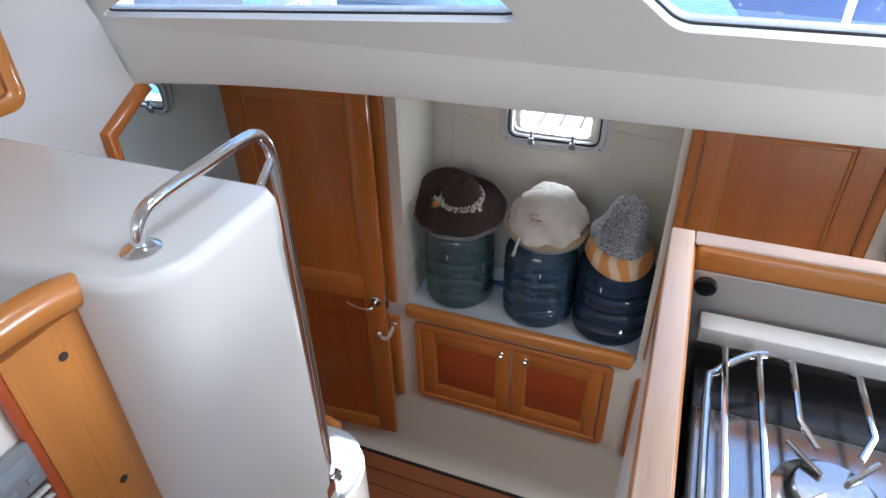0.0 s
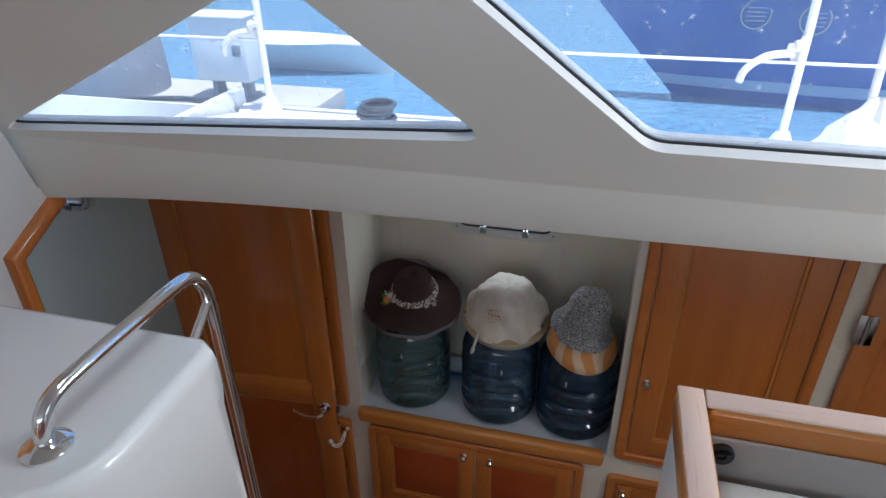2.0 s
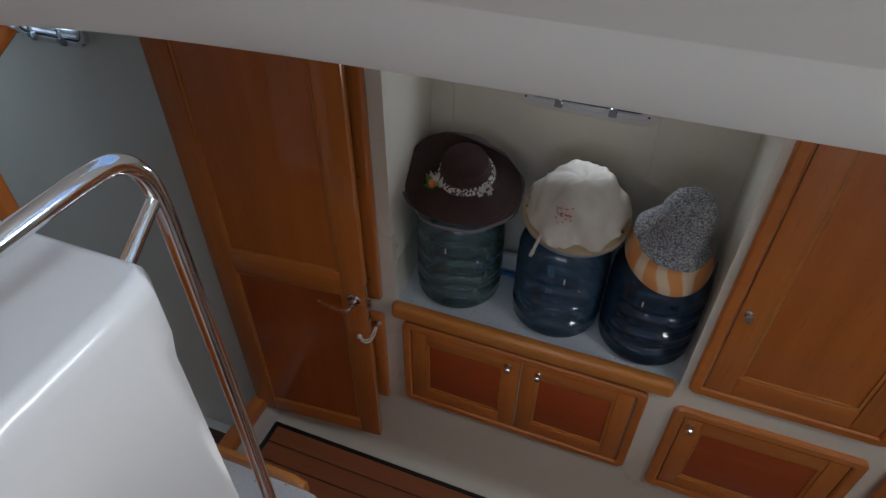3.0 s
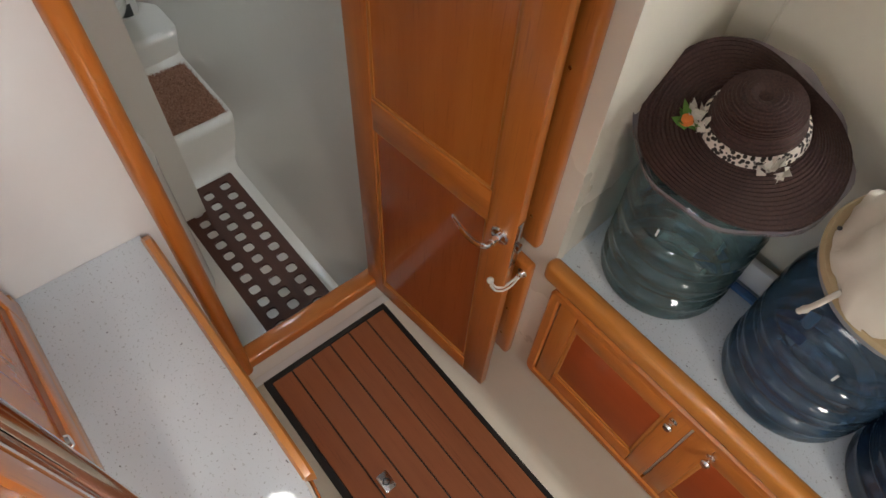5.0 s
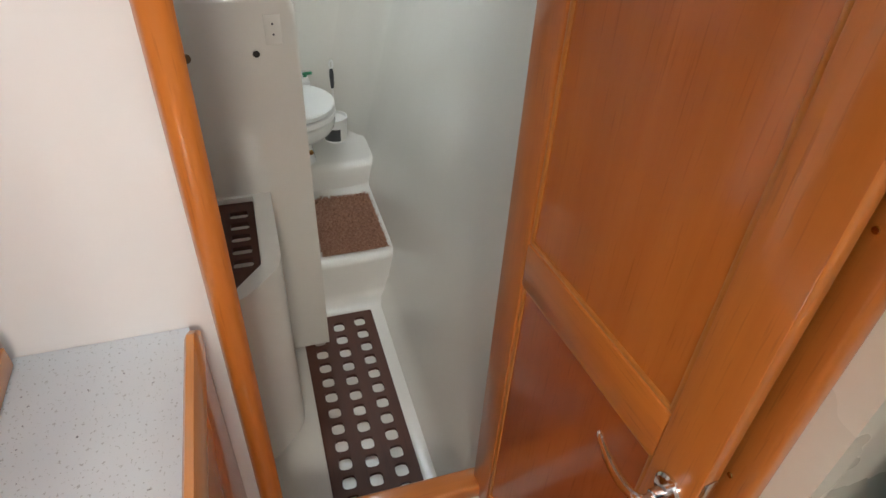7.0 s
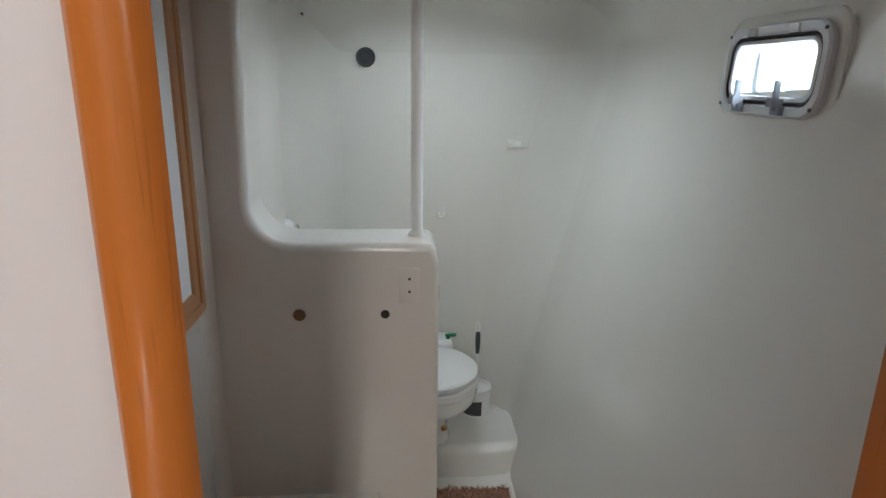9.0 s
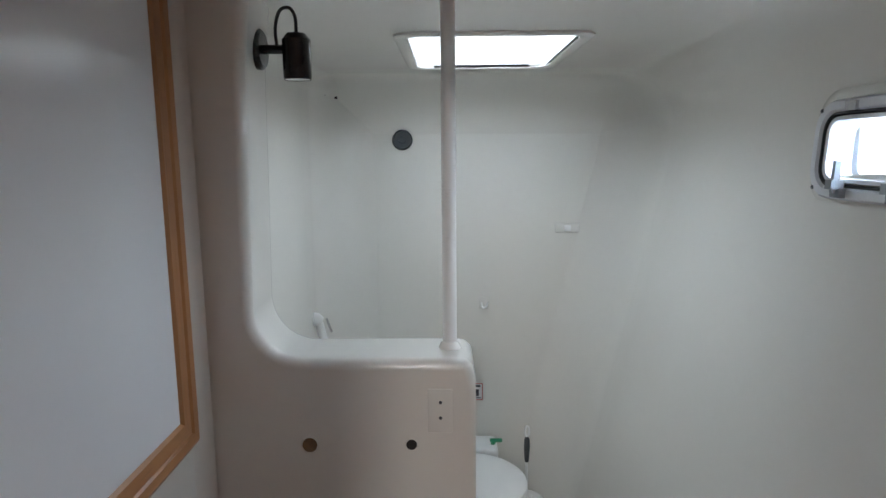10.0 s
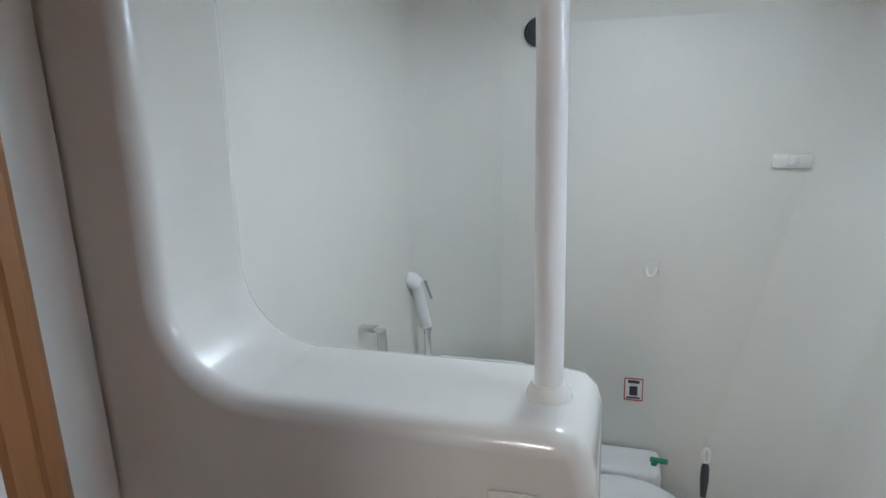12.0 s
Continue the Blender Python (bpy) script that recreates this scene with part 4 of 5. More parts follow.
# brush in its holder
br = thing("toilet_brush", (-3.60, 1.800, 0.306), "toilet brush with a dark grip in a white holder", "brush")
part("holder", lathe(B(), [(0.0, 0.0), (0.052, 0.0), (0.055, 0.01), (0.059, 0.105), (0.061, 0.120), (0.055, 0.122), (0.049, 0.110), (0.0, 0.105)], 22), M["plastic"], br)
bm = B()
sheet(bm, [[((0.0565 + 0.03 * z) * math.cos(a), (0.0565 + 0.03 * z) * math.sin(a) - 0.001, z) for a in [-1.2 + 1.5 * k / 8 for k in range(9)]] for z in (0.012, 0.075)])
part("holder_print", bm, M["darkgrey"], br, "dark printed label")
part("stem", tube(B(), [(0, 0, 0.10), (0, 0, 0.27)], 0.005, 10), M["plastic"], br)
part("grip", lathe(B(), [(0.0, 0.260), (0.007, 0.263), (0.009, 0.285), (0.0105, 0.318), (0.0095, 0.345), (0.006, 0.356), (0.0, 0.358)], 14), M["darkgrey"], br, "dark rubber grip")
bm = B()
tube(bm, curve([(0, 0, 0.353), (0.0, 0.007, 0.366), (0, 0.006, 0.388), (0, 0, 0.395), (0, -0.006, 0.388), (0, -0.007, 0.366), (0, 0, 0.354)], 4), 0.004, 8)
part("hanging_loop", bm, M["plastic"], br)

# pole from the ledge to the ceiling
pole = thing("grab_pole", (-2.63, 1.532, 1.306), "cream plastic-sleeved support pole on the partition ledge", "pole")
part("pole", tube(B(), [(0, 0, 0.0), (0, 0, 0.60)], 0.0125, 24), M["plastic"], pole)
part("collar", lathe(B(), [(0.0, -0.002), (0.021, -0.002), (0.019, 0.004), (0.0145, 0.012), (0.0, 0.012)], 22), M["gelcoat"], pole)

# reading spot on the jamb
sp = thing("spot_lamp", (-2.64, 1.203, 1.833), "small black spot lamp on a round base at the jamb", "wall lamp")
bm = B()
lathe(bm, [(0.0, 0.0), (0.034, 0.0), (0.034, 0.010), (0.030, 0.014), (0.0, 0.014)], 26)
turn(bm, pose(0, 0, 0, -90))
part("base", bm, M["blackgloss"], sp)
part("arm", tube(B(), [(0, 0.012, 0), (0.0, 0.05, 0)], 0.008, 12), M["blackgloss"], sp)
bm = B()
lathe(bm, [(0.0, -0.040), (0.020, -0.040), (0.023, -0.046), (0.024, -0.040), (0.024, 0.020), (0.016, 0.030), (0.0, 0.032)], 24)
turn(bm, pose(0.008, 0.072, -0.006, 0, 0, 0))
part("lamp_head", bm, M["blackgloss"], sp)
bm = B()
lathe(bm, [(0.0, -0.0455), (0.021, -0.0455), (0.021, -0.0425), (0.0, -0.0425)], 24)
turn(bm, pose(0.008, 0.072, -0.006, 0, 0, 0))
part("lamp_ring", bm, M["steel"], sp)
bm = B()
tube(bm, curve([(0.004, 0.038, 0.004), (0.002, 0.036, 0.035), (0.004, 0.045, 0.062), (0.006, 0.062, 0.066), (0.008, 0.072, 0.05), (0.008, 0.072, 0.02)], 6), 0.003, 8)
part("cable", bm, M["black"], sp)

# framed white board on the side wall
mb = thing("framed_board", (0, 1.094, 0), "white wall board in an oak frame beside the doorway", "wall board")
bx0, bx1, bz0, bz1 = -2.515, -1.83, 1.182, 1.945
bm = B()
box(bm, bx0 + 0.02, bx1 - 0.02, 0.0, 0.012, bz0 + 0.02, bz1 - 0.02)
part("board", bm, M["board"], mb, "glossy white board")
for k, (a, b2, c, d, mm) in enumerate(((bx0, bx0 + 0.055, bz0, bz1, "oak_z"), (bx1 - 0.055, bx1, bz0, bz1, "oak_z"), (bx0 + 0.0, bx1, bz0 - 0.001, bz0 + 0.052, "oak_x"), (bx0, bx1, bz1 - 0.052, bz1, "oak_x"))):
    bm = B()
    w = 0.055
    if mm == "oak_z":
        s = 1 if k == 0 else -1
        e0 = a if k == 0 else b2
        prof = [(0.0, 0.0), (0.0, 0.016), (0.010, 0.022), (0.024, 0.021), (0.027, 0.017), (0.050, 0.017), (0.055, 0.012)]
        sheet(bm, [[(e0 + s * u, v, (bz0 + u) if zz == 0 else (bz1 - u)) for u, v in prof] for zz in (0, 1)])
    else:
        s = 1 if k == 2 else -1
        e0 = bz0 if k == 2 else bz1
        prof = [(0.0, 0.0), (0.0, 0.016), (0.010, 0.022), (0.024, 0.021), (0.027, 0.017), (0.050, 0.017), (0.055, 0.012)]
        sheet(bm, [[((bx0 + u) if xx == 0 else (bx1 - u), v, e0 + s * u) for u, v in prof] for xx in (0, 1)])
    part("frame_bar", bm, M[mm], mb)

# round vent, switch plate, hook, sticker, hand shower
vt = thing("round_vent", (XE + 0.004, 1.372, 1.697), "small black round vent on the far white wall", "vent")
bm = B()
lathe(bm, [(0.0, 0.0), (0.035, 0.0), (0.035, 0.008), (0.030, 0.014), (0.028, 0.010), (0.014, 0.010), (0.012, 0.013), (0.0, 0.014)], 28)
turn(bm, pose(0, 0, 0, 0, 90))
part("rim", bm, M["darkgrey"], vt)
sw = thing("switch_plate", (XE + 0.004, 1.946, 1.388), "white switch plate with one rocker on the far wall", "switch")
part("plate", box(B(), 0.0, 0.007, -0.042, 0.042, -0.016, 0.016, 0.003), M["liner"], sw)
part("rocker", box(B(), 0.007, 0.011, -0.012, 0.012, -0.010, 0.010, 0.002), M["plastic"], sw)
hk = thing("wall_hook", (XE + 0.004, 1.655, 1.12), "small translucent stick-on hook on the far wall", "hook")
part("pad", box(B(), 0.0, 0.004, -0.018, 0.018, -0.022, 0.022, 0.002), M["liner"], hk)
part("hook", tube(B(), curve([(0.004, -0.010, 0.0), (0.014, -0.006, -0.016), (0.020, 0.006, -0.012), (0.016, 0.012, 0.004)], 5), 0.003, 8), M["plastic"], hk)
stk = thing("warning_sticker", (XE + 0.006, 1.626, 0.785), "small white warning sticker with red edge and dark bars", "sticker")
part("sheet", box(B(), 0.0, 0.002, -0.024, 0.024, -0.032, 0.032), M["paper"], stk)
ring(bm := B(), rrect(0, 0, 0.048, 0.064, 0.002, 1), rrect(0, 0, 0.043, 0.059, 0.002, 1), YZ(0.0035), (-0.001, 0, 0), 0.2)
part("border", bm, M["red"], stk)
for z0, w, h in ((0.022, 0.030, 0.008), (-0.004, 0.020, 0.026), (-0.024, 0.034, 0.004)):
    part("printed_bar", box(B(), 0.0025, 0.0035, -w / 2, w / 2, z0 - h / 2, z0 + h / 2), M["ink"], stk)

bc = thing("blank_cover", (PX0 + 0.002, 1.515, 1.215), "cream blanking plate with two screws on the partition", "cover plate")
part("plate", box(B(), 0.0, 0.003, -0.022, 0.022, -0.040, 0.040, 0.002), M["liner"], bc)
for zz in (-0.012, 0.016):
    bm = B()
    lathe(bm, [(0.0, 0.0), (0.003, 0.0), (0.003, 0.001), (0.0, 0.0015)], 10)
    turn(bm, pose(0.003, 0.0, zz, 0, 90))
    part("screw", bm, M["ink"], bc)
for y, r, mm, lb in ((1.286, 0.013, "rust", "brown"), (1.464, 0.0095, "black", "black")):
    pg = thing("pipe_hole", (PX0 + 0.001, y, 1.153), lb + " plugged round hole in the cream partition", "hole")
    bm = B()
    lathe(bm, [(0.0, 0.001), (r * 0.93, 0.0015), (r, 0.002), (r * 1.15, 0.0018), (r * 1.2, 0.0), (0.0, 0.0)], 24)
    turn(bm, pose(0, 0, 0, 0, 90))
    part("rim", bm, M["liner"], pg)
    bm = B()
    lathe(bm, [(0.0, 0.0), (r, 0.0), (r, 0.0028), (0.0, 0.0024)], 24)
    turn(bm, pose(0, 0, 0, 0, 90))
    part("plug", bm, M[mm], pg)

# wash counter behind the partition with a pull-out shower tap
wcn = thing("wash_counter", (-3.2, 1.25, 0.306), "white moulded wash counter behind the partition", "counter")
part("body", box(B(), -0.45, 0.48, -0.15, 0.12, 0.0, 0.57, 0.03, 3), M["gelcoat"], wcn)
hs = thing("hand_shower", (-3.50, 1.125, 0.876), "white hand shower head on a chrome tap base", "shower")
part("base", lathe(B(), [(0.0, 0.0), (0.022, 0.0), (0.022, 0.01), (0.012, 0.02), (0.012, 0.115), (0.015, 0.118), (0.015, 0.128), (0.0, 0.129)], 18), M["chrome"], hs)
part("handle", tube(B(), curve([(0, 0.002, 0.128), (0.0, -0.004, 0.16), (0.0, -0.014, 0.205), (0.0, -0.02, 0.232)], 5), 0.014, 14), M["plastic"], hs)
bm = B()
lathe(bm, [(0.0, -0.02), (0.016, -0.018), (0.022, 0.0), (0.018, 0.018), (0.0, 0.022)], 18)
turn(bm, pose(0.004, -0.028, 0.245, 60, 0, 20))
part("head", bm, M["plastic"], hs)
part("trigger", tube(B(), [(0.01, 0.006, 0.250), (0.012, 0.022, 0.205)], 0.004, 8), M["steel"], hs)
tp = thing("basin_tap", (-3.20, 1.13, 0.876), "chrome basin tap with a flat spout", "tap")
part("body", lathe(B(), [(0.0, 0.0), (0.022, 0.0), (0.020, 0.012), (0.016, 0.06), (0.014, 0.235), (0.0, 0.238)], 18), M["chrome"], tp)
part("lever", box(B(), -0.012, 0.012, -0.125, -0.004, 0.232, 0.242, 0.003), M["chrome"], tp)

# roof hatch over the head: white well, frame, opaque pane to block the sun
bm = B()
ring(bm, rrect(-3.165, 1.63, 0.57, 0.43, 0.04), rrect(-3.165, 1.63, 0.525, 0.375, 0.05), XY(1.896), (0, 0, 0.012), 0.2)
hatch = setting("window_3", bm, M["gelcoat"])
bm = B()
o1, o2 = rrect(-3.165, 1.63, 0.525, 0.375, 0.05), rrect(-3.165, 1.63, 0.49, 0.345, 0.05)
sheet(bm, [[(x, y, 1.90) for x, y in o1], [(x, y, 1.94) for x, y in o1], [(x, y, 2.02) for x, y in o2]], True)
part("window_frame", bm, M["gelcoat"], hatch)
plate(bm := B(), rrect(-3.165, 1.63, 0.51, 0.365, 0.05), [], XY(2.03), (0, 0, 0.008))
part("pane", bm, M["board"], hatch, "opaque white pane that keeps the sun out")


# ---- water bottles and hats in the niche ----
def bottle(loc, mat, label, rz=0):
    bt = thing("water_bottle", loc, label, "water bottle", "bottles on the shelf", rz)
    prof = [(0.0, 0.014), (0.10, 0.004), (0.128, 0.004), (0.143, 0.018)]
    for k in range(49):
        z = 0.028 + 0.272 * k / 48
        rib = 0.0
        for c in (0.090, 0.165, 0.240):
            rib -= 0.015 * math.exp(-((z - c) / 0.009) ** 2)
            rib += 0.003 * (math.exp(-((z - c - 0.020) / 0.009) ** 2) + math.exp(-((z - c + 0.020) / 0.009) ** 2))
        prof.append((0.146 + rib, z))
    prof += [(0.142, 0.315), (0.131, 0.345), (0.104, 0.385), (0.064, 0.412), (0.036, 0.425), (0.030, 0.44), (0.030, 0.475)]
    part("body", lathe(B(), prof, 40), mat, bt)
    part("cap", lathe(B(), [(0.0, 0.488), (0.030, 0.486), (0.033, 0.478), (0.033, 0.445), (0.030, 0.444)], 22), M["plastic"], bt)
    # thin white upright strip, a painted highlight on the bottle wall
    bm = B()
    sheet(bm, [[(0.1478 * math.sin(a), -0.1478 * math.cos(a), z) for a in [-0.014 + 0.028 * k / 4 for k in range(5)]] for z in (0.266, 0.288)])
    part("moulded_mark", bm, M["paper"], bt)
    return bt


bottle((-0.938, 2.184, LEDGE), M["bottle_green"], "sea-green plastic water bottle under a brown straw hat")
bottle((-0.586, 2.180, LEDGE), M["bottle_blue"], "blue plastic water bottle under a white sun hat", 12)
bottle((-0.287, 2.172, LEDGE), M["bottle_deep"], "dark blue plastic water bottle under a tweed hat", -14)

# brown straw hat: wide rippled brim, round crown, ribbon, flowers
hat = straw_hat = thing("straw_hat", (-0.928, 2.194, 1.398), "wide brown straw hat with leopard ribbon and small flowers", "hat")
TILT = pose(0, 0, 0, 17, -3, 0)


def brim_wave(a, r, z):
    if r < 0.100:
        return (0.0, 0.0)
    t = (r - 0.100) / 0.090
    back = math.cos(a - 2.2)
    return (t * (0.014 * math.cos(2 * a + 0.6) - 0.030 * math.sin(a) - 0.012 * math.cos(a)), t * t * (0.046 * max(0, back) - 0.018 + 0.014 * math.sin(3 * a)))


prof = [(0.0, 0.086), (0.012, 0.088), (0.02, 0.094)]
for k in range(22):
    a = math.pi / 2 * k / 21
    r = 0.02 + 0.056 * math.sin(a)
    prof.append((r + (0.0022 if k % 2 else 0), 0.062 + 0.032 * math.cos(a) + (0.0020 if k % 2 else 0)))
for k in range(12):
    prof.append((0.077 + 0.017 * k / 11 + (0.0022 if k % 2 else 0), 0.060 - 0.054 * k / 11))
for k in range(30):
    r = 0.095 + 0.096 * k / 29
    prof.append((r, 0.003 + (0.0030 if k % 2 else 0)))
bm = turn(lathe(B(), prof + [(0.191, -0.001), (0.15, -0.001), (0.101, 0.0)], 64, (0, 0, 0), brim_wave), TILT)
part("straw_body", bm, M["straw"], hat, "", 25)
bm = turn(lathe(B(), [(0.0960, 0.006), (0.0995, 0.008), (0.0945, 0.026), (0.0890, 0.029)], 48), TILT)
part("ribbon", bm, M["leopard"], hat, "black and white leopard print ribbon")
rnd = random.Random(8)


def flowers(ctr, ang, cols, nm):
    bm = B()
    for i in range(16):
        p = Vector((ctr[0] + rnd.uniform(-0.02, 0.02), ctr[1] + rnd.uniform(-0.012, 0.010), ctr[2] + rnd.uniform(-0.018, 0.02)))
        q = Matrix.Translation(p) @ Euler((rnd.uniform(-1, 1) + 1.2, rnd.uniform(-1, 1), rnd.uniform(0, 6))).to_matrix().to_4x4()
        vs = [bm.verts.new(q @ Vector(c)) for c in ((0, 0, 0), (0.010, 0.012, 0.005), (0, 0.028, 0.0), (-0.010, 0.012, 0.005))]
        bm.faces.new(vs)
    turn(bm, TILT)
    return part(nm, bm, cols, hat)


M["leaf"] = painted("leaf_green", (0.10, 0.26, 0.04), 0.6, 0.2, 30, 120, 0.0)
M["petal_o"] = painted("orange_petal", (0.75, 0.20, 0.04), 0.6, 0.2, 30, 120, 0.0)
M["petal_w"] = painted("white_petal", (0.72, 0.70, 0.62), 0.6, 0.2, 30, 120, 0.0)
flowers((-0.090, -0.082, 0.024), 0, M["leaf"], "leaf_spray")
flowers((-0.082, -0.080, 0.026), 0, M["petal_w"], "white_blossom")
bm = turn(lathe(B(), [(0.0, 0.012), (0.011, 0.008), (0.014, 0.0), (0.008, -0.008), (0.0, -0.009)], 12, (-0.090, -0.092, 0.036)), TILT)
part("orange_flower", bm, M["petal_o"], hat)
flowers((0.092, -0.075, 0.020), 0, M["petal_w"], "bow")
bm = turn(lathe(B(), [(0.200, -0.003), (0.198, -0.024), (0.176, -0.050)], 48, (0, 0, 0), lambda a, r, z: (0.012 * math.cos(2 * a + 0.6) - 0.030 * math.sin(a) - 0.012 * math.cos(a) + 0.004 * math.sin(9 * a), -0.012 + 0.05 * max(0, math.cos(a - 2.2)))), TILT)
bm2 = [f for f in bm.faces if len(f.verts) > 4]
bmesh.ops.delete(bm, geom=bm2, context="FACES")
part("veil", bm, M["film"], hat, "clear plastic bag edge under the brim")

straw_hat.scale = (0.94, 0.84, 1.0)

# white cotton sun hat
hat = thing("sun_hat", (-0.570, 2.172, 1.385), "crumpled white cotton sun hat with a cord on the blue bottle", "hat")


def crumple(a, r, z):
    q = Vector((math.cos(a) * r * 14, math.sin(a) * r * 14, z * 14))
    d = noise.noise(q) * 0.014 + noise.noise(q * 2.2) * 0.009 + noise.noise(q * 5) * 0.003
    t = max(0, (r - 0.10) / 0.08)
    return (d * (0.7 + t), d * 0.9 - 0.010 * t * max(0, math.cos(a + 1.9)) + 0.008 * t * math.cos(2 * a))


prof = [(0.0, 0.132), (0.035, 0.131), (0.064, 0.127), (0.086, 0.117), (0.099, 0.102), (0.106, 0.086), (0.111, 0.072), (0.117, 0.058), (0.126, 0.044), (0.135, 0.030), (0.142, 0.018), (0.151, 0.005), (0.149, 0.001), (0.138, 0.014), (0.11, 0.04)]
TILT = pose(0, 0, 0, 14, 3, 0)
part("cotton_body", turn(lathe(B(), prof, 72, (0, 0, 0), crumple), TILT), M["cotton"], hat, "", 60)
bm = turn(lathe(B(), [(0.115, -0.034), (0.156, -0.026), (0.163, -0.020), (0.158, -0.012), (0.115, -0.008)], 48), pose(0, 0, 0, 9, 3, 0))
part("brim_lining", bm, M["tan"], hat, "tan inner brim edge")
bm = turn(lathe(B(), [(0.118, -0.052), (0.153, -0.046), (0.158, -0.038), (0.154, -0.028), (0.118, -0.030)], 48), pose(0, 0, 0, 8, 3, 0))
part("lower_rim", bm, M["greyplastic"], hat, "grey rim below the brim")
bm = B()
tube(bm, curve([(-0.075, -0.130, -0.020), (-0.085, -0.142, -0.055), (-0.092, -0.140, -0.085), (-0.098, -0.138, -0.105)], 6), 0.005, 8, [1] * 12 + [1.3, 1.5, 1.3, 1.0, 1.0, 1.2, 0.8])
part("cord", bm, M["rope"], hat, "short white cord")
bm = B()
for i in range(26):
    a, r = rnd.uniform(0, 6.28), rnd.uniform(0.004, 0.032)
    tube(bm, [(-0.03 + r * math.cos(a), -0.104 + 0.3 * r * math.sin(a), 0.088 + r * math.sin(a)), (-0.03 + r * math.cos(a) + 0.006, -0.105 + 0.3 * r * math.sin(a + 0.3), 0.088 + r * math.sin(a + 0.4))], 0.0012, 5)
part("embroidery", turn(bm, TILT), M["red"], hat, "red stitched emblem")
for k in (1, -1):
    bm = turn(lathe(B(), [(0.0, 0.003), (0.004, 0.002), (0.004, 0.0), (0.0, -0.001)], 10, (0.142 * k, -0.05, 0.012)), TILT)
    part("snap", bm, M["darkgrey"], hat)

# tweed hat lying on a striped cap
hat = thing("tweed_hat", (-0.302, 2.130, 1.400), "soft grey tweed hat lying on a striped cap on the bottle", "hat")


def lumpy(a, r, z):
    q = Vector((math.cos(a) * 3, math.sin(a) * 3, z * 22))
    t = max(0, (r - 0.085) / 0.07)
    return (noise.noise(q) * 0.010, -0.020 * t * max(0, math.cos(a - 1.2)) + 0.012 * t * math.sin(2 * a))


prof = [(0.0, 0.165), (0.030, 0.163), (0.052, 0.155), (0.064, 0.138), (0.069, 0.11), (0.074, 0.08), (0.079, 0.055), (0.082, 0.034), (0.096, 0.014), (0.112, -0.006), (0.110, -0.010), (0.092, 0.008), (0.07, 0.03)]
TILT = pose(0.012, 0, 0, 14, 10, 0)
part("tweed_body", turn(lathe(B(), prof, 56, (0, 0, 0), lumpy), TILT), M["tweed"], hat, "", 60)
cap = thing("striped_cap", (-0.280, 2.125, 1.362), "orange and cream striped cap under the tweed hat", "hat")
prof = [(0.0, 0.02), (0.05, 0.016), (0.085, 0.002), (0.112, -0.022), (0.128, -0.050), (0.126, -0.054), (0.108, -0.028), (0.08, -0.004)]
part("cap_body", turn(lathe(B(), prof, 48, (0, 0, 0), lambda a, r, z: (0.0, 0.012 * math.sin(2 * a) * r / 0.15)), pose(0, 0, 0, 22, 8, 0)), M["stripes"], cap, "", 60)

st = thing("blue_strap", (-0.75, 2.29, LEDGE), "flat blue strap lying on the shelf behind the bottles", "strap")
part("strap", box(B(), -0.16, 0.14, -0.010, 0.010, 0.0, 0.012, 0.003), M["strap"], st)
ct = thing("plastic_bag", (-0.76, 2.325, LEDGE), "folded pale plastic sheet behind the bottles", "plastic sheet")
part("sheet", box(B(), -0.12, 0.14, -0.012, 0.012, 0.0, 0.075, 0.008), M["board"], ct)

# ---- counter beside the doorway ----
wt = thing("side_counter", (0, 0, 0), "speckled laminate side counter with a wooden fiddle and rounded end", "counter")
end = [(-1.03 + 0.14 * math.cos(a), 1.115 + 0.150 * math.sin(a)) for a in [math.pi / 2 * (1 - 2 * k / 14) for k in range(15)]]
top = [(-1.718, 0.965), (-1.718, 1.268)] + [(x, max(0.965, y)) for x, y in end]
bm = B()
plate(bm, top[::-1], [], XY(1.0), (0, 0, -0.03))
part("worktop", bm, M["laminate"], wt)
bm = B()
plate(bm, grow(top[::-1], 0.006), [], XY(0.968), (0, 0, -0.968))
part("base", bm, M["gelcoat"], wt)
bm = B()
box(bm, -1.715, -1.06, 1.277, 1.283, 0.02, 0.965, 0.002)
part("front_panel", bm, M["panel_z"], wt)
bm = B()
prof = []
for k, x in enumerate([-1.705 + 0.67 * i / 20 for i in range(21)]):
    lift = 0.030 * min(1, (x + 1.706) / 0.03) ** 0.5 * min(1, max(0.02, (-1.033 - x) / 0.03)) ** 0.5
    prof.append([(x, 1.264, 0.990), (x, 1.264, 0.994 + lift * 0.8), (x, 1.269, 0.998 + lift), (x, 1.281, 0.998 + lift), (x, 1.287, 0.994 + lift * 0.8), (x, 1.287, 0.955)])
vs = sheet(bm, prof, True)
bm.faces.new(vs[0])
bm.faces.new(vs[-1])
part("fiddle", bm, M["trim_x"], wt, "raised honey-coloured wooden fiddle")

# ---- console between saloon and hull ----
co = thing("console", (0, 0, 0), "tall white moulded console with rounded corners beside the steps", "console")
CT = 2.066
outl = [(-1.719, 1.012), (-0.915, 1.012), (-0.885, 0.99), (-0.878, 0.95), (-0.876, 0.76), (-0.885, 0.715), (-0.91, 0.672), (-0.95, 0.644), (-1.00, 0.630), (-1.06, 0.626), (-1.719, 0.626)]
rows = []
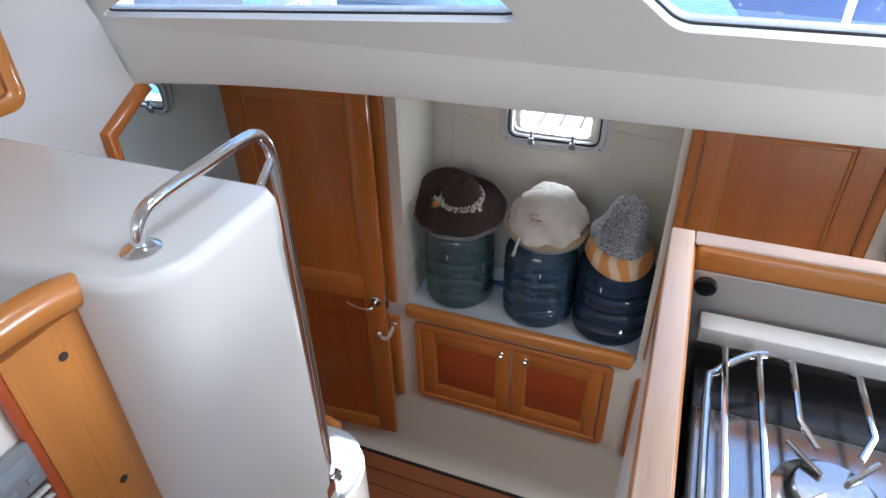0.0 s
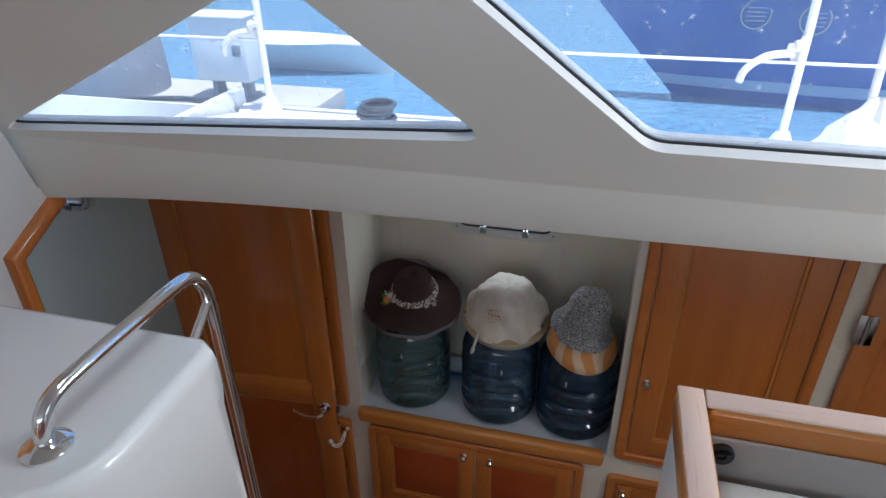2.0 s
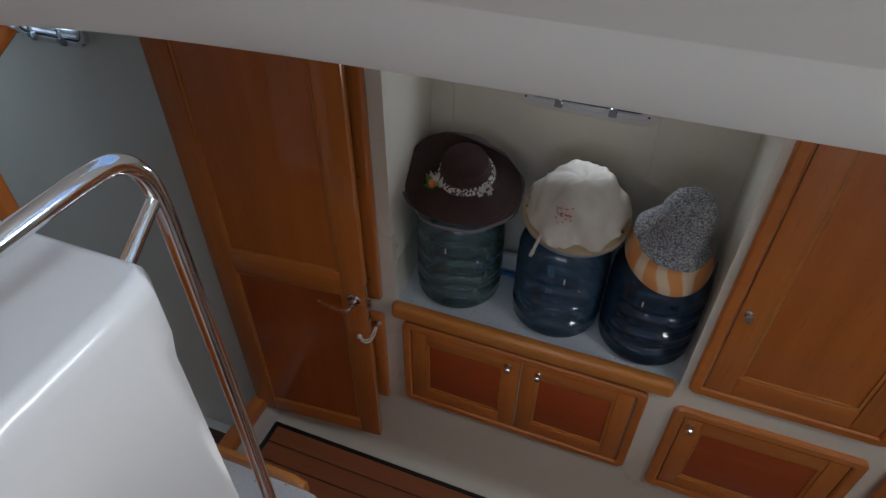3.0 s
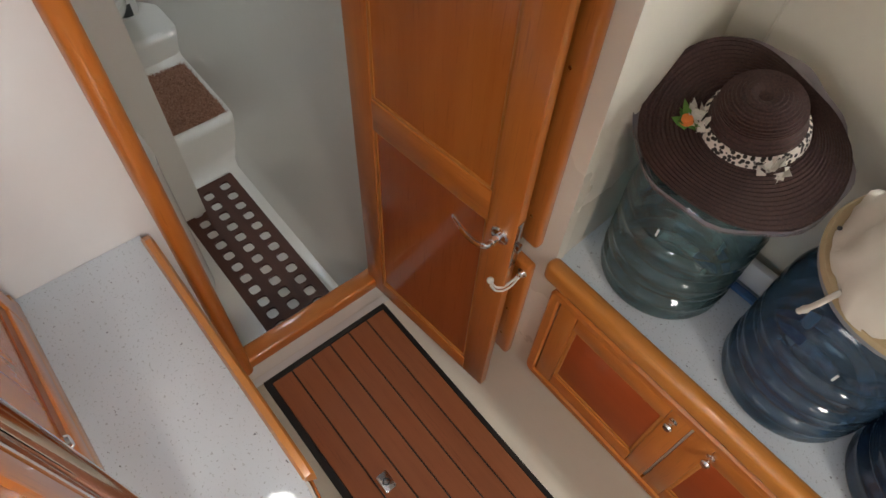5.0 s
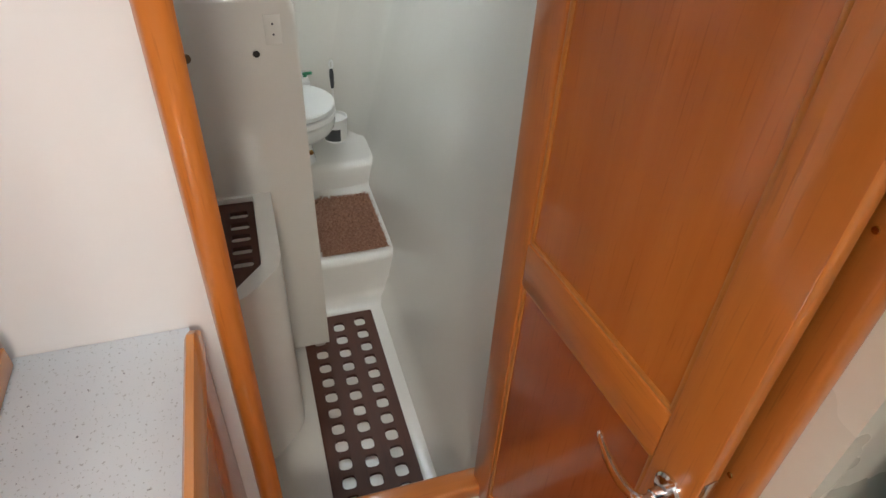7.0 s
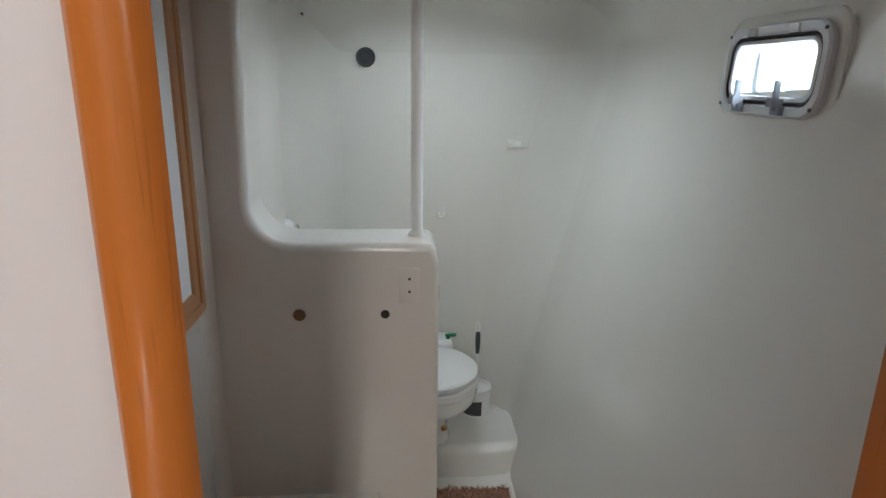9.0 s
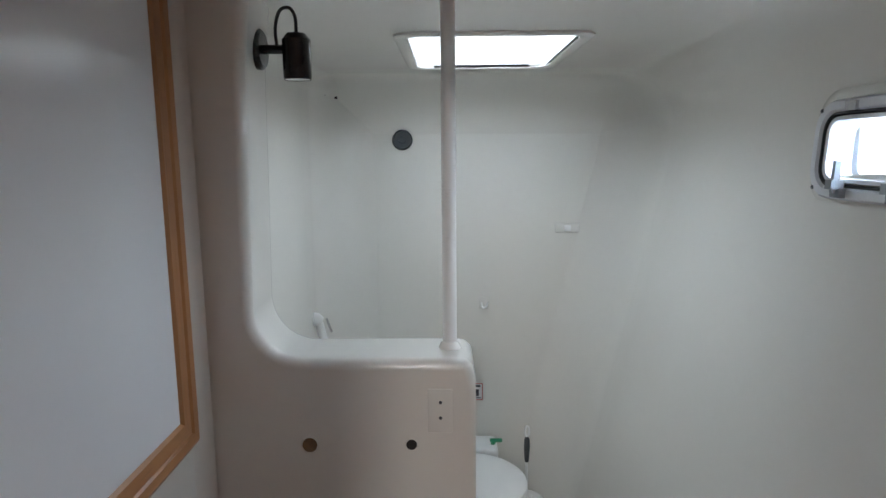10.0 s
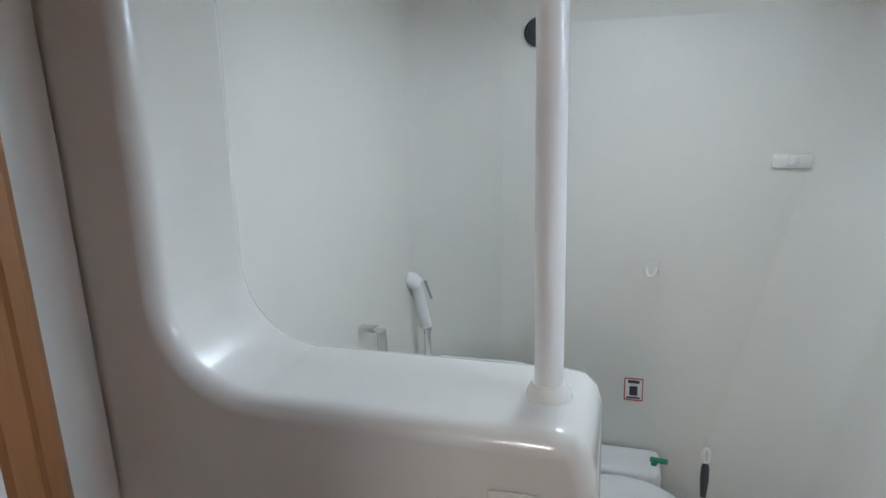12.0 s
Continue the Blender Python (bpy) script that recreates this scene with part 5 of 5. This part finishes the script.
for d, z in ((0.0, 1.0), (0.0, 1.30), (0.0, 1.60), (0.0, 1.94), (0.0, 1.975), (0.0, CT - 0.030), (-0.003, CT - 0.016), (-0.010, CT - 0.005), (-0.022, CT)):
    rows.append([(x, min(y, 0.983) if z < 1.95 else y, z) for x, y in grow(outl, d)])
bm = B()
vs = sheet(bm, rows, True)
bm.faces.new(vs[-1])
part("moulding", bm, M["console"], co, "", 70).modifiers.new("flat_faces", "WEIGHTED_NORMAL").keep_sharp = True
bm = B()
box(bm, -1.715, -0.885, 0.63, 0.984, SF, SF + 0.01)
part("foot", bm, M["console"], co)
# cupboard front towards the hull
cf = thing("console_cupboard", (0, 0.985, 1.0), "cherry wood cupboard front with chrome knobs above the side counter", "cabinet")
bm = B()
for (x0, x1) in ((-1.66, -1.175), (-1.155, -0.94)):
    bm = B()
    box(bm, x0 + 0.05, x1 - 0.05, 0.006, 0.012, 0.11, 0.88)
    d = part("door", bm, M["panel_z"], cf)
    for a, b2 in ((x0, x0 + 0.055), (x1 - 0.055, x1)):
        part("stile", box(B(), a, b2, 0.0, 0.022, 0.06, 0.93, 0.004), M["frame_z"], d)
    for a, b2 in ((0.06, 0.115), (0.875, 0.93)):
        part("rail", box(B(), x0 + 0.0555, x1 - 0.0555, 0.0, 0.0215, a, b2, 0.004), M["frame_x"], d)
    knob(d, x1 - 0.027, 0.022, 0.27, 1)
part("plinth", box(B(), -1.70, -0.96, 0.0, 0.018, 0.002, 0.045, 0.004), M["trim_x"], cf)

# wooden end panel with two dark plugs, white panel with control unit
ep = thing("end_panel", (-1.03, 0.62, SF), "honey-coloured wooden end panel with two dark screw plugs", "panel")
bm = B()
box(bm, -0.02, 0.0, -0.135, 0.02, 0.0, 0.86, 0.004)
part("board", bm, M["trim_z"], ep)
bm = B()
tube(bm, curve([(-0.006, 0.025, 0.885), (-0.006, -0.02, 0.897), (-0.006, -0.07, 0.903), (-0.006, -0.16, 0.905)], 4), 0.030, 14)
part("capping", bm, M["trim_y"], ep, "rounded wooden capping")
part("edge_strip", box(B(), -0.021, 0.002, -0.152, -0.1355, 0.0, 0.86, 0.003), M["lockpanel"], ep, "reddish cherry edge strip")
for zz in (0.80, 0.485):
    bm = B()
    lathe(bm, [(0.0, 0.0), (0.008, 0.0), (0.008, 0.002), (0.0, 0.001)], 14)
    part("plug", turn(bm, pose(0.0, -0.045, zz, 0, 90)), M["hole"], ep)
wp = thing("vent_panel", (-1.045, 0.10, SF), "white panel below the saloon seat", "panel")
part("panel", box(B(), -0.02, 0.0, -0.60, 0.382, 0.0, 0.86, 0.006), M["gelcoat"], wp)
part("capping", box(B(), -0.03, 0.012, -0.60, 0.38, 0.862, 0.90, 0.012, 3), M["trim_y"], wp)
vn = thing("seat_vent", (-1.045, 0.43, SF), "white slatted air vent in the seat side", "vent")
for k in range(8):
    part("slat", box(B(), 0.001, 0.012, -0.10, 0.045, 0.60 - 0.022 * k, 0.608 - 0.022 * k, 0.002), M["plastic"], vn)
part("backing", box(B(), 0.001, 0.003, -0.11, 0.050, 0.43, 0.62), M["darkgrey"], vn)
cu = thing("control_unit", (-1.043, 0.435, 1.82), "grey control unit with a small display and two buttons", "control panel")
part("case", box(B(), 0.0, 0.014, -0.055, 0.050, -0.045, 0.045, 0.004), M["greyplastic"], cu)
part("display", box(B(), 0.0145, 0.0155, -0.030, 0.020, 0.0, 0.028), M["lcd"], cu)
for yy in (-0.022, 0.014):
    part("button", box(B(), 0.0145, 0.017, yy - 0.008, yy + 0.008, -0.026, -0.014, 0.001), M["lcd"], cu)

# framed locker on the forward saloon bulkhead
wl2 = thing("wall_locker", (BX, 0.95, 2.05), "small wall locker with a rounded cherry frame and brass hinge", "cabinet")
ring(bm := B(), rrect(-0.05, 0.36, 0.48, 0.65, 0.045), rrect(-0.05, 0.36, 0.40, 0.57, 0.02), lambda u, v: (0.020, u, v), (-0.02, 0, 0), 0.2)
part("surround", bm, M["trim_z"], wl2)
part("door", box(B(), 0.0, 0.010, -0.245, 0.145, 0.08, 0.64, 0.003), M["trim_y"], wl2)
bm = B()
box(bm, 0.010, 0.015, 0.125, 0.150, 0.16, 0.22, 0.001)
tube(bm, [(0.016, 0.148, 0.16), (0.016, 0.148, 0.22)], 0.004, 8)
part("hinge", bm, M["brass"], wl2)

# stainless grab rail from console top down to the counter
gr = thing("grab_rail", (-0.975, 0.735, CT), "polished stainless grab rail from the console top down to the counter", "hand rail")
path = curve([(-0.975, 0.735, CT), (-0.974, 0.736, 2.090), (-0.971, 0.748, 2.120), (-0.968, 0.785, 2.138), (-0.965, 0.90, 2.143), (-0.963, 1.02, 2.146), (-0.963, 1.065, 2.138), (-0.964, 1.092, 2.108), (-0.965, 1.103, 2.06), (-0.966, 1.106, 1.95), (-0.966, 1.105, 1.50), (-0.962, 1.092, 1.0)], 6)
part("tube", tube(B(), [p - Vector((-0.975, 0.735, CT)) for p in path], 0.0125, 16), M["chrome"], gr)
for loc in ((0.0, 0.0, 0.0), (0.013, 0.357, 1.0 - CT)):
    part("foot_flange", lathe(B(), [(0.0, 0.0), (0.034, 0.0), (0.034, 0.004), (0.026, 0.009), (0.014, 0.013), (0.0, 0.013)], 26, loc), M["chrome"], gr)
a = Vector((-0.975, 0.735, CT))
part("stay", tube(B(), [Vector((-0.945, 1.008, 2.035)) - a, Vector((-0.965, 1.100, 2.070)) - a], 0.009, 12), M["chrome"], gr)

# ---- galley with the stove ----
ga = thing("galley_counter", (0, 0, 0), "white galley counter with a wooden fiddle round the sunken stove", "counter")
GX0, GX1, GY0, GY1, GT = -0.158, 1.25, 0.28, 1.012, 2.116
part("side", box(B(), GX0 + 0.004, GX0 + 0.030, GY0, GY1 - 0.004, 0.0, GT - 0.045, 0.010, 3), M["console"], ga)
part("side", box(B(), GX0 + 0.031, GX1, GY1 - 0.030, GY1 - 0.004, 0.0, GT - 0.045, 0.004), M["console"], ga)
part("fiddle", box(B(), GX0, GX0 + 0.040, GY0, GY1 - 0.0005, GT - 0.052, GT, 0.009, 3), M["trim_y"], ga, "honey-coloured fiddle under a painted glare strip")
part("fiddle", box(B(), GX0 + 0.0405, GX1, GY1 - 0.040, GY1, GT - 0.052, GT, 0.009, 3), M["trim_x"], ga)
# thin pale strips carry the window glare along the fiddle tops
part("fiddle_top", box(B(), GX0 + 0.001, GX0 + 0.036, GY0, GY1 - 0.002, GT - 0.002, GT + 0.004, 0.003), M["glarewood_y"], ga, "pale top strip painted as window glare")
part("fiddle_top", box(B(), GX0 + 0.037, GX1, GY1 - 0.036, GY1 - 0.002, GT - 0.002, GT + 0.004, 0.003), M["glarewood_x"], ga, "pale top strip painted as window glare")
# well walls and floor coloured grey and black for the shade in the recess
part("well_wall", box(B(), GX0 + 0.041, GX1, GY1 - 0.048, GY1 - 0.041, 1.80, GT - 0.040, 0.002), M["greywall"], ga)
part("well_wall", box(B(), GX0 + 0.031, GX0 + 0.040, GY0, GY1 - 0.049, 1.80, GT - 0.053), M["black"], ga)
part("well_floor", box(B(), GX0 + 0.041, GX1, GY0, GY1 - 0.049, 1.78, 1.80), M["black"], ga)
kb = thing("round_catch", (-0.093, GY1 - 0.049, 2.054), "black round catch on the wall behind the stove", "catch")
bm = B()
lathe(bm, [(0.0, 0.006), (0.005, 0.006), (0.006, 0.009), (0.014, 0.009), (0.0165, 0.006), (0.0165, 0.0), (0.0, 0.0)], 24)
part("disc", turn(bm, pose(0, 0, 0, 90)), M["blackgloss"], kb)
so = thing("gas_stove", (0.20, 0.62, 1.80), "stainless gas stove with wire pan supports sunk in the galley counter", "stove")
part("top_tray", box(B(), -0.29, 0.33, -0.27, 0.185, 0.0, 0.165, 0.010, 3), M["steel"], so)
# black block stands for the shaded gap below the back ledge
part("rear_grille", box(B(), -0.288, 0.33, 0.190, 0.320, 0.02, 0.150, 0.004), M["blackgloss"], so, "black block for the shaded gap below the ledge")
part("back_ledge", box(B(), -0.292, 0.33, 0.290, 0.332, 0.186, 0.215, 0.004), M["plastic"], so, "white back ledge")
for y in (-0.27,):
    part("support_bar", tube(B(), curve([(-0.262, y, 0.17), (-0.262, y, 0.20), (-0.255, y, 0.212), (-0.24, y, 0.215), (0.29, y, 0.215), (0.30, y, 0.20), (0.30, y, 0.17)], 4), 0.0045, 8), M["chrome"], so)
for x, bend in ((-0.255, 0), (-0.211, 0), (-0.168, 1), (-0.086, -1), (0.04, 0), (0.09, 0), (0.14, 1), (0.22, -1)):
    pts = [(x, 0.285, 0.190), (x, 0.255, 0.213), (x, 0.10, 0.215), (x, -0.27, 0.215)]
    if bend:
        pts = [(x, 0.285, 0.190), (x, 0.255, 0.213), (x, 0.145, 0.215), (x + 0.018 * bend, 0.108, 0.212)]
    part("support_bar", tube(B(), pts, 0.0045, 8), M["chrome"], so)
part("support_bar", tube(B(), curve([(-0.275, -0.27, 0.20), (-0.275, 0.16, 0.20), (-0.265, 0.21, 0.205), (-0.225, 0.252, 0.21), (-0.20, 0.262, 0.212)], 4), 0.006, 10), M["chrome"], so)
for bx, by in ((-0.132, 0.065), (0.18, 0.02)):
    bn = part("burner", lathe(B(), [(0.0, 0.165), (0.062, 0.165), (0.064, 0.172), (0.050, 0.180), (0.046, 0.192), (0.042, 0.196), (0.0, 0.198)], 36, (bx, by, 0)), M["steel"], so, "round steel burner cap")
    for k in range(4):
        a = math.pi / 4 + math.pi / 2 * k
        part("burner_prong", tube(B(), [(bx + 0.02 * math.cos(a), by + 0.02 * math.sin(a), 0.200), (bx + 0.07 * math.cos(a), by + 0.07 * math.sin(a), 0.206)], 0.004, 8), M["steel"], bn)

# ---- plank floor ----
bm = B()
ring(bm, soften([(-1.728, 1.364), (1.50, 1.364), (1.50, 1.908), (-1.728, 1.908)], 0.02), soften([(-1.700, 1.389), (1.48, 1.389), (1.48, 1.8885), (-1.700, 1.8885)], 0.012), XY(0.0035), (0, 0, -0.012), 0.1)
edge = tagged(part("floor_edging", bm, M["black"]), "black rubber edging round the plank floor", "edging", kind="structure")
bm = B()
box(bm, -1.74, 1.5, 1.375, 1.903, -0.013, -0.004)
fl = setting("floor_planks", bm, M["black"])
PL = 0.0845
ys = [1.3885 + 0.0837 * k for k in range(6)]
for k, y in enumerate(ys):
    cuts = [-1.699, -0.75, 1.478] if k in (0, 1) else ([-1.699, -0.62, 0.5, 1.478] if k in (2, 3) else [-1.699, -0.2, 1.478])
    for a, b2 in zip(cuts, cuts[1:]):
        part("plank", box(B(), a + 0.0008, b2 - 0.0008, y + 0.003, y + 0.0812, -0.005, 0.002, 0.0012, 1), M["teak"], fl)
fp = thing("floor_catch", (-1.163, 1.505, 0.002), "small steel flush catch in the plank floor", "floor catch")
part("plate", box(B(), -0.032, 0.032, -0.022, 0.022, 0.0, 0.002, 0.001), M["steel"], fp)
part("ring", tube(B(), curve([(-0.012, 0, 0.003), (0, 0.012, 0.003), (0.012, 0, 0.003), (0, -0.012, 0.003), (-0.012, 0, 0.003)], 6), 0.002, 8), M["darkgrey"], fp)

# ---- outside: side deck, rails, water, dock, neighbour ----
for x0, x1 in ((-1.70, 6.0), (-7.0, -3.55)):
    bm = B()
    rows = []
    for x in (x0, x1):
        rows.append([(x, 1.47, 2.20), (x, 1.56, 2.13), (x, 2.0, 2.075), (x, 2.40, 1.99), (x, 2.44, 2.01), (x, 2.47, 2.01), (x, 2.48, 1.97), (x, 2.48, 1.96)])
    sheet(bm, rows)
    setting("side_deck", bm, M["deck"])
xsn = [-3.2, -1.55, 0.25, 1.9]
for x in xsn[1:]:
    sp2 = thing("stanchion", (x, 2.40, 2.04), "white stainless deck stanchion with a tied fender line", "stanchion", "stanchions")
    part("post", tube(B(), [(0, 0, -0.05), (0.0, 0, 0.32), (-0.003, 0, 0.555)], 0.0125, 12), M["plastic"], sp2)
    part("base", lathe(B(), [(0.0, -0.05), (0.045, -0.05), (0.04, -0.02), (0.02, 0.02), (0.0, 0.02)], 16), M["plastic"], sp2)
    bm = B()
    for k in range(6):
        a = k * 1.05
        tube(bm, [(-0.02 + 0.022 * math.cos(a), 0.022 * math.sin(a), 0.24 + 0.012 * k), (-0.02 + 0.022 * math.cos(a + 1.6), 0.022 * math.sin(a + 1.6), 0.245 + 0.012 * k)], 0.012, 8)
    tube(bm, curve([(-0.03, 0, 0.26), (-0.10, -0.01, 0.25), (-0.15, -0.01, 0.21), (-0.16, 0, 0.17)], 4), 0.012, 8)
    part("knot", bm, M["rope"], sp2)
for z in (2.272, 2.574):
    lf = thing("lifeline", (0, 2.40, z), "white wire lifeline along the deck edge", "wire", "lifelines")
    part("wire", tube(B(), [(-6, 0, 0), (5, 0, 0)], 0.005, 8), M["plastic"], lf)
dl = thing("dock_line", (0.47, 2.39, 2.0), "thick white mooring lines running up from a cleat", "rope")
for dx, ex in ((0.0, 0.0), (0.04, 0.06)):
    part("line", tube(B(), curve([(dx, 0.0, 0.05), (dx + ex * 0.3, 0.03, 0.3), (dx + ex * 0.7, 0.06, 0.62), (dx + ex, 0.1, 0.95)], 5), 0.013, 8), M["rope"], dl)
bm = B()
lathe(bm, [(0.0, 0.0), (0.13, 0.0), (0.14, 0.03), (0.11, 0.08), (0.06, 0.14), (0.02, 0.19), (0.0, 0.2)], 18, (0.0, -0.06, 0.0), lambda a, r, z: (0.02 * math.sin(5 * a + 20 * z), 0))
part("heap", bm, M["rope"], dl)
coil = thing("rope_coil", (-1.06, 2.25, 2.03), "small coil of dark rope on the side deck", "rope")
bm = B()
for k in range(5):
    tube(bm, [(0.055 * math.cos(a) + 0.01 * math.sin(k * 2), 0.055 * math.sin(a), 0.012 + 0.016 * k) for a in [2 * math.pi * i / 18 for i in range(19)]], 0.009, 8)
part("coil", bm, M["darkgrey"], coil)

bm = B()
plate(bm, [(-600, -600), (600, -600), (600, 600), (-600, 600)], [[(-3.95, -2.62), (-3.95, 2.52), (2.30, 2.52), (2.30, -2.62)]], XY(0.35), (0, 0, -0.2))
setting("water", bm, M["water"])
# outer skin of the hull
bm = B()
plate(bm, [(-3.94, 0.05), (2.29, 0.05), (2.29, 1.975), (-3.94, 1.975)], [rrect(-2.60, 1.66, 0.80, 0.40, 0.08), rrect(-0.63, 1.70, 0.60, 0.36, 0.06)], XZ(2.50), (0, 0.012, 0))
setting("wall_hull_skin", bm, M["deck"])
# neighbouring yacht with raked bow and round ports
nb = thing("neighbour_yacht", (0, 8.86, 0.35), "dark blue yacht hull with round ports moored alongside", "boat")


def nb_side(x, z):
    """A point of the topsides: x aft of the stem, z above the water."""
    return (0.54 + x - 0.916 * z, 0.5 * math.exp(-x * 0.5) - 0.10 * z, z)


bm = B()
sheet(bm, [[nb_side(16 * (k / 30) ** 1.6, 2.7 * j / 8 - 0.1) for j in range(9)] for k in range(31)])
part("hull", bm, M["navy"], nb, "glossy navy topsides")
bm = B()
sheet(bm, [[Vector(nb_side(16 * (k / 30) ** 1.6, z)) + Vector((0, -0.012, 0)) for z in (0.16, 0.30)] for k in range(31)])
part("boot_stripe", bm, M["boot"], nb)
bm = B()
sheet(bm, [[Vector(nb_side(16 * (k / 30) ** 1.6, 2.6)) + Vector(o) for o in ((0, -0.03, -0.04), (0, -0.05, 0.0), (0, -0.03, 0.06), (0, 0.1, 0.08))] for k in range(31)])
part("toe_rail", bm, M["plastic"], nb)
for x, z in ((1.31, 1.13), (1.96, 1.09)):
    yy = 0.5 * math.exp(-(x - 0.54 + 0.916 * z) * 0.5) - 0.10 * z - 0.012
    bm = B()
    plate(bm, rrect(x, z, 0.30, 0.30, 0.149, 6), [], XZ(yy), (0, 0.008, 0))
    rp = part("round_port", bm, M["navy"], nb)
    ring(bm := B(), rrect(x, z, 0.36, 0.36, 0.179, 6), rrect(x, z, 0.31, 0.31, 0.154, 6), XZ(yy - 0.015), (0, 0.03, 0), 0.2)
    part("port_rim", bm, M["steel"], rp)
    for k in range(4):
        part("port_louvre", box(B(), x - 0.11, x + 0.11, yy - 0.012, yy, z - 0.08 + 0.05 * k, z - 0.068 + 0.05 * k), M["steel"], rp)
# pale plank finger dock close outside the niche port
fd = setting("finger_dock", box(B(), -2.6, 0.7, 3.62, 5.58, 0.20, 0.80, 0.01), M["darkgrey"])
bm = B()
plank = finish("dock_plank", box(bm, 0.0, 0.128, 3.60, 5.60, 0.805, 0.845, 0.006, 1), M["deck"])
for k in range(22):
    pk = new("dock_plank", plank)
    pk.location.x = -2.58 + 0.148 * k
    pk.parent = fd
# concrete dock with power pedestal, pile and hose
dk = tagged(part("dock", box(B(), -16, -3.6, 6.3, 7.7, 0.2, 0.62, 0.03), M["concrete"]), "sunlit concrete dock beyond the water", "dock", kind="structure")
pd = thing("power_pedestal", (-4.75, 7.0, 0.62), "white power pedestal box on legs on the dock", "pedestal")
for x in (-0.2, 0.2):
    part("leg", box(B(), x - 0.03, x + 0.03, -0.1, 0.1, 0.0, 0.26, 0.01), M["greyplastic"], pd)
part("case", box(B(), -0.37, 0.36, -0.2, 0.2, 0.24, 0.96, 0.03), M["plastic"], pd)
part("lid", box(B(), -0.39, 0.38, -0.23, 0.22, 0.955, 0.99, 0.01), M["plastic"], pd)
part("socket", box(B(), 0.20, 0.30, -0.24, -0.2, 0.55, 0.68, 0.01), M["greyplastic"], pd)
pl2 = thing("dock_pile", (-6.5, 7.0, 0.3), "weathered grey round pile beside the dock", "pile")
part("pile", lathe(B(), [(0.66, 0.0), (0.68, 0.5), (0.66, 0.9), (0.62, 1.0), (0.0, 1.02)], 26), M["pile"], pl2)
hs2 = thing("dock_hose", (-4.2, 6.6, 0.62), "dark hose lying along the dock edge", "hose")
part("hose", tube(B(), curve([(-3.0, 0.2, 0.03), (-2.0, -0.1, 0.03), (-1.0, 0.1, 0.04), (0.2, -0.15, 0.03), (1.0, 0.0, 0.03)], 8), 0.03, 8), M["darkgrey"], hs2)
sk = thing("dinghy", (-5.2, 9.6, 0.29), "white tender moored behind the dock", "boat")
bm = B()
sheet(bm, [[(-1.6 + 3.2 * k / 16, (0.55 * math.sin(math.pi * min(1, 0.2 + 0.8 * k / 16))) * s, 0.55 - 0.5 * (1 - abs(s)) ** 1.5) for s in [j / 6 - 1 for j in range(13)]] for k in range(17)])
part("hull", bm, M["plastic"], sk)
sh = tagged(part("backdrop", box(B(), -160, 200, 150, 160, 0.0, 9.0), M["foliage"]), "low green shore in the distance", "shore", kind="structure")
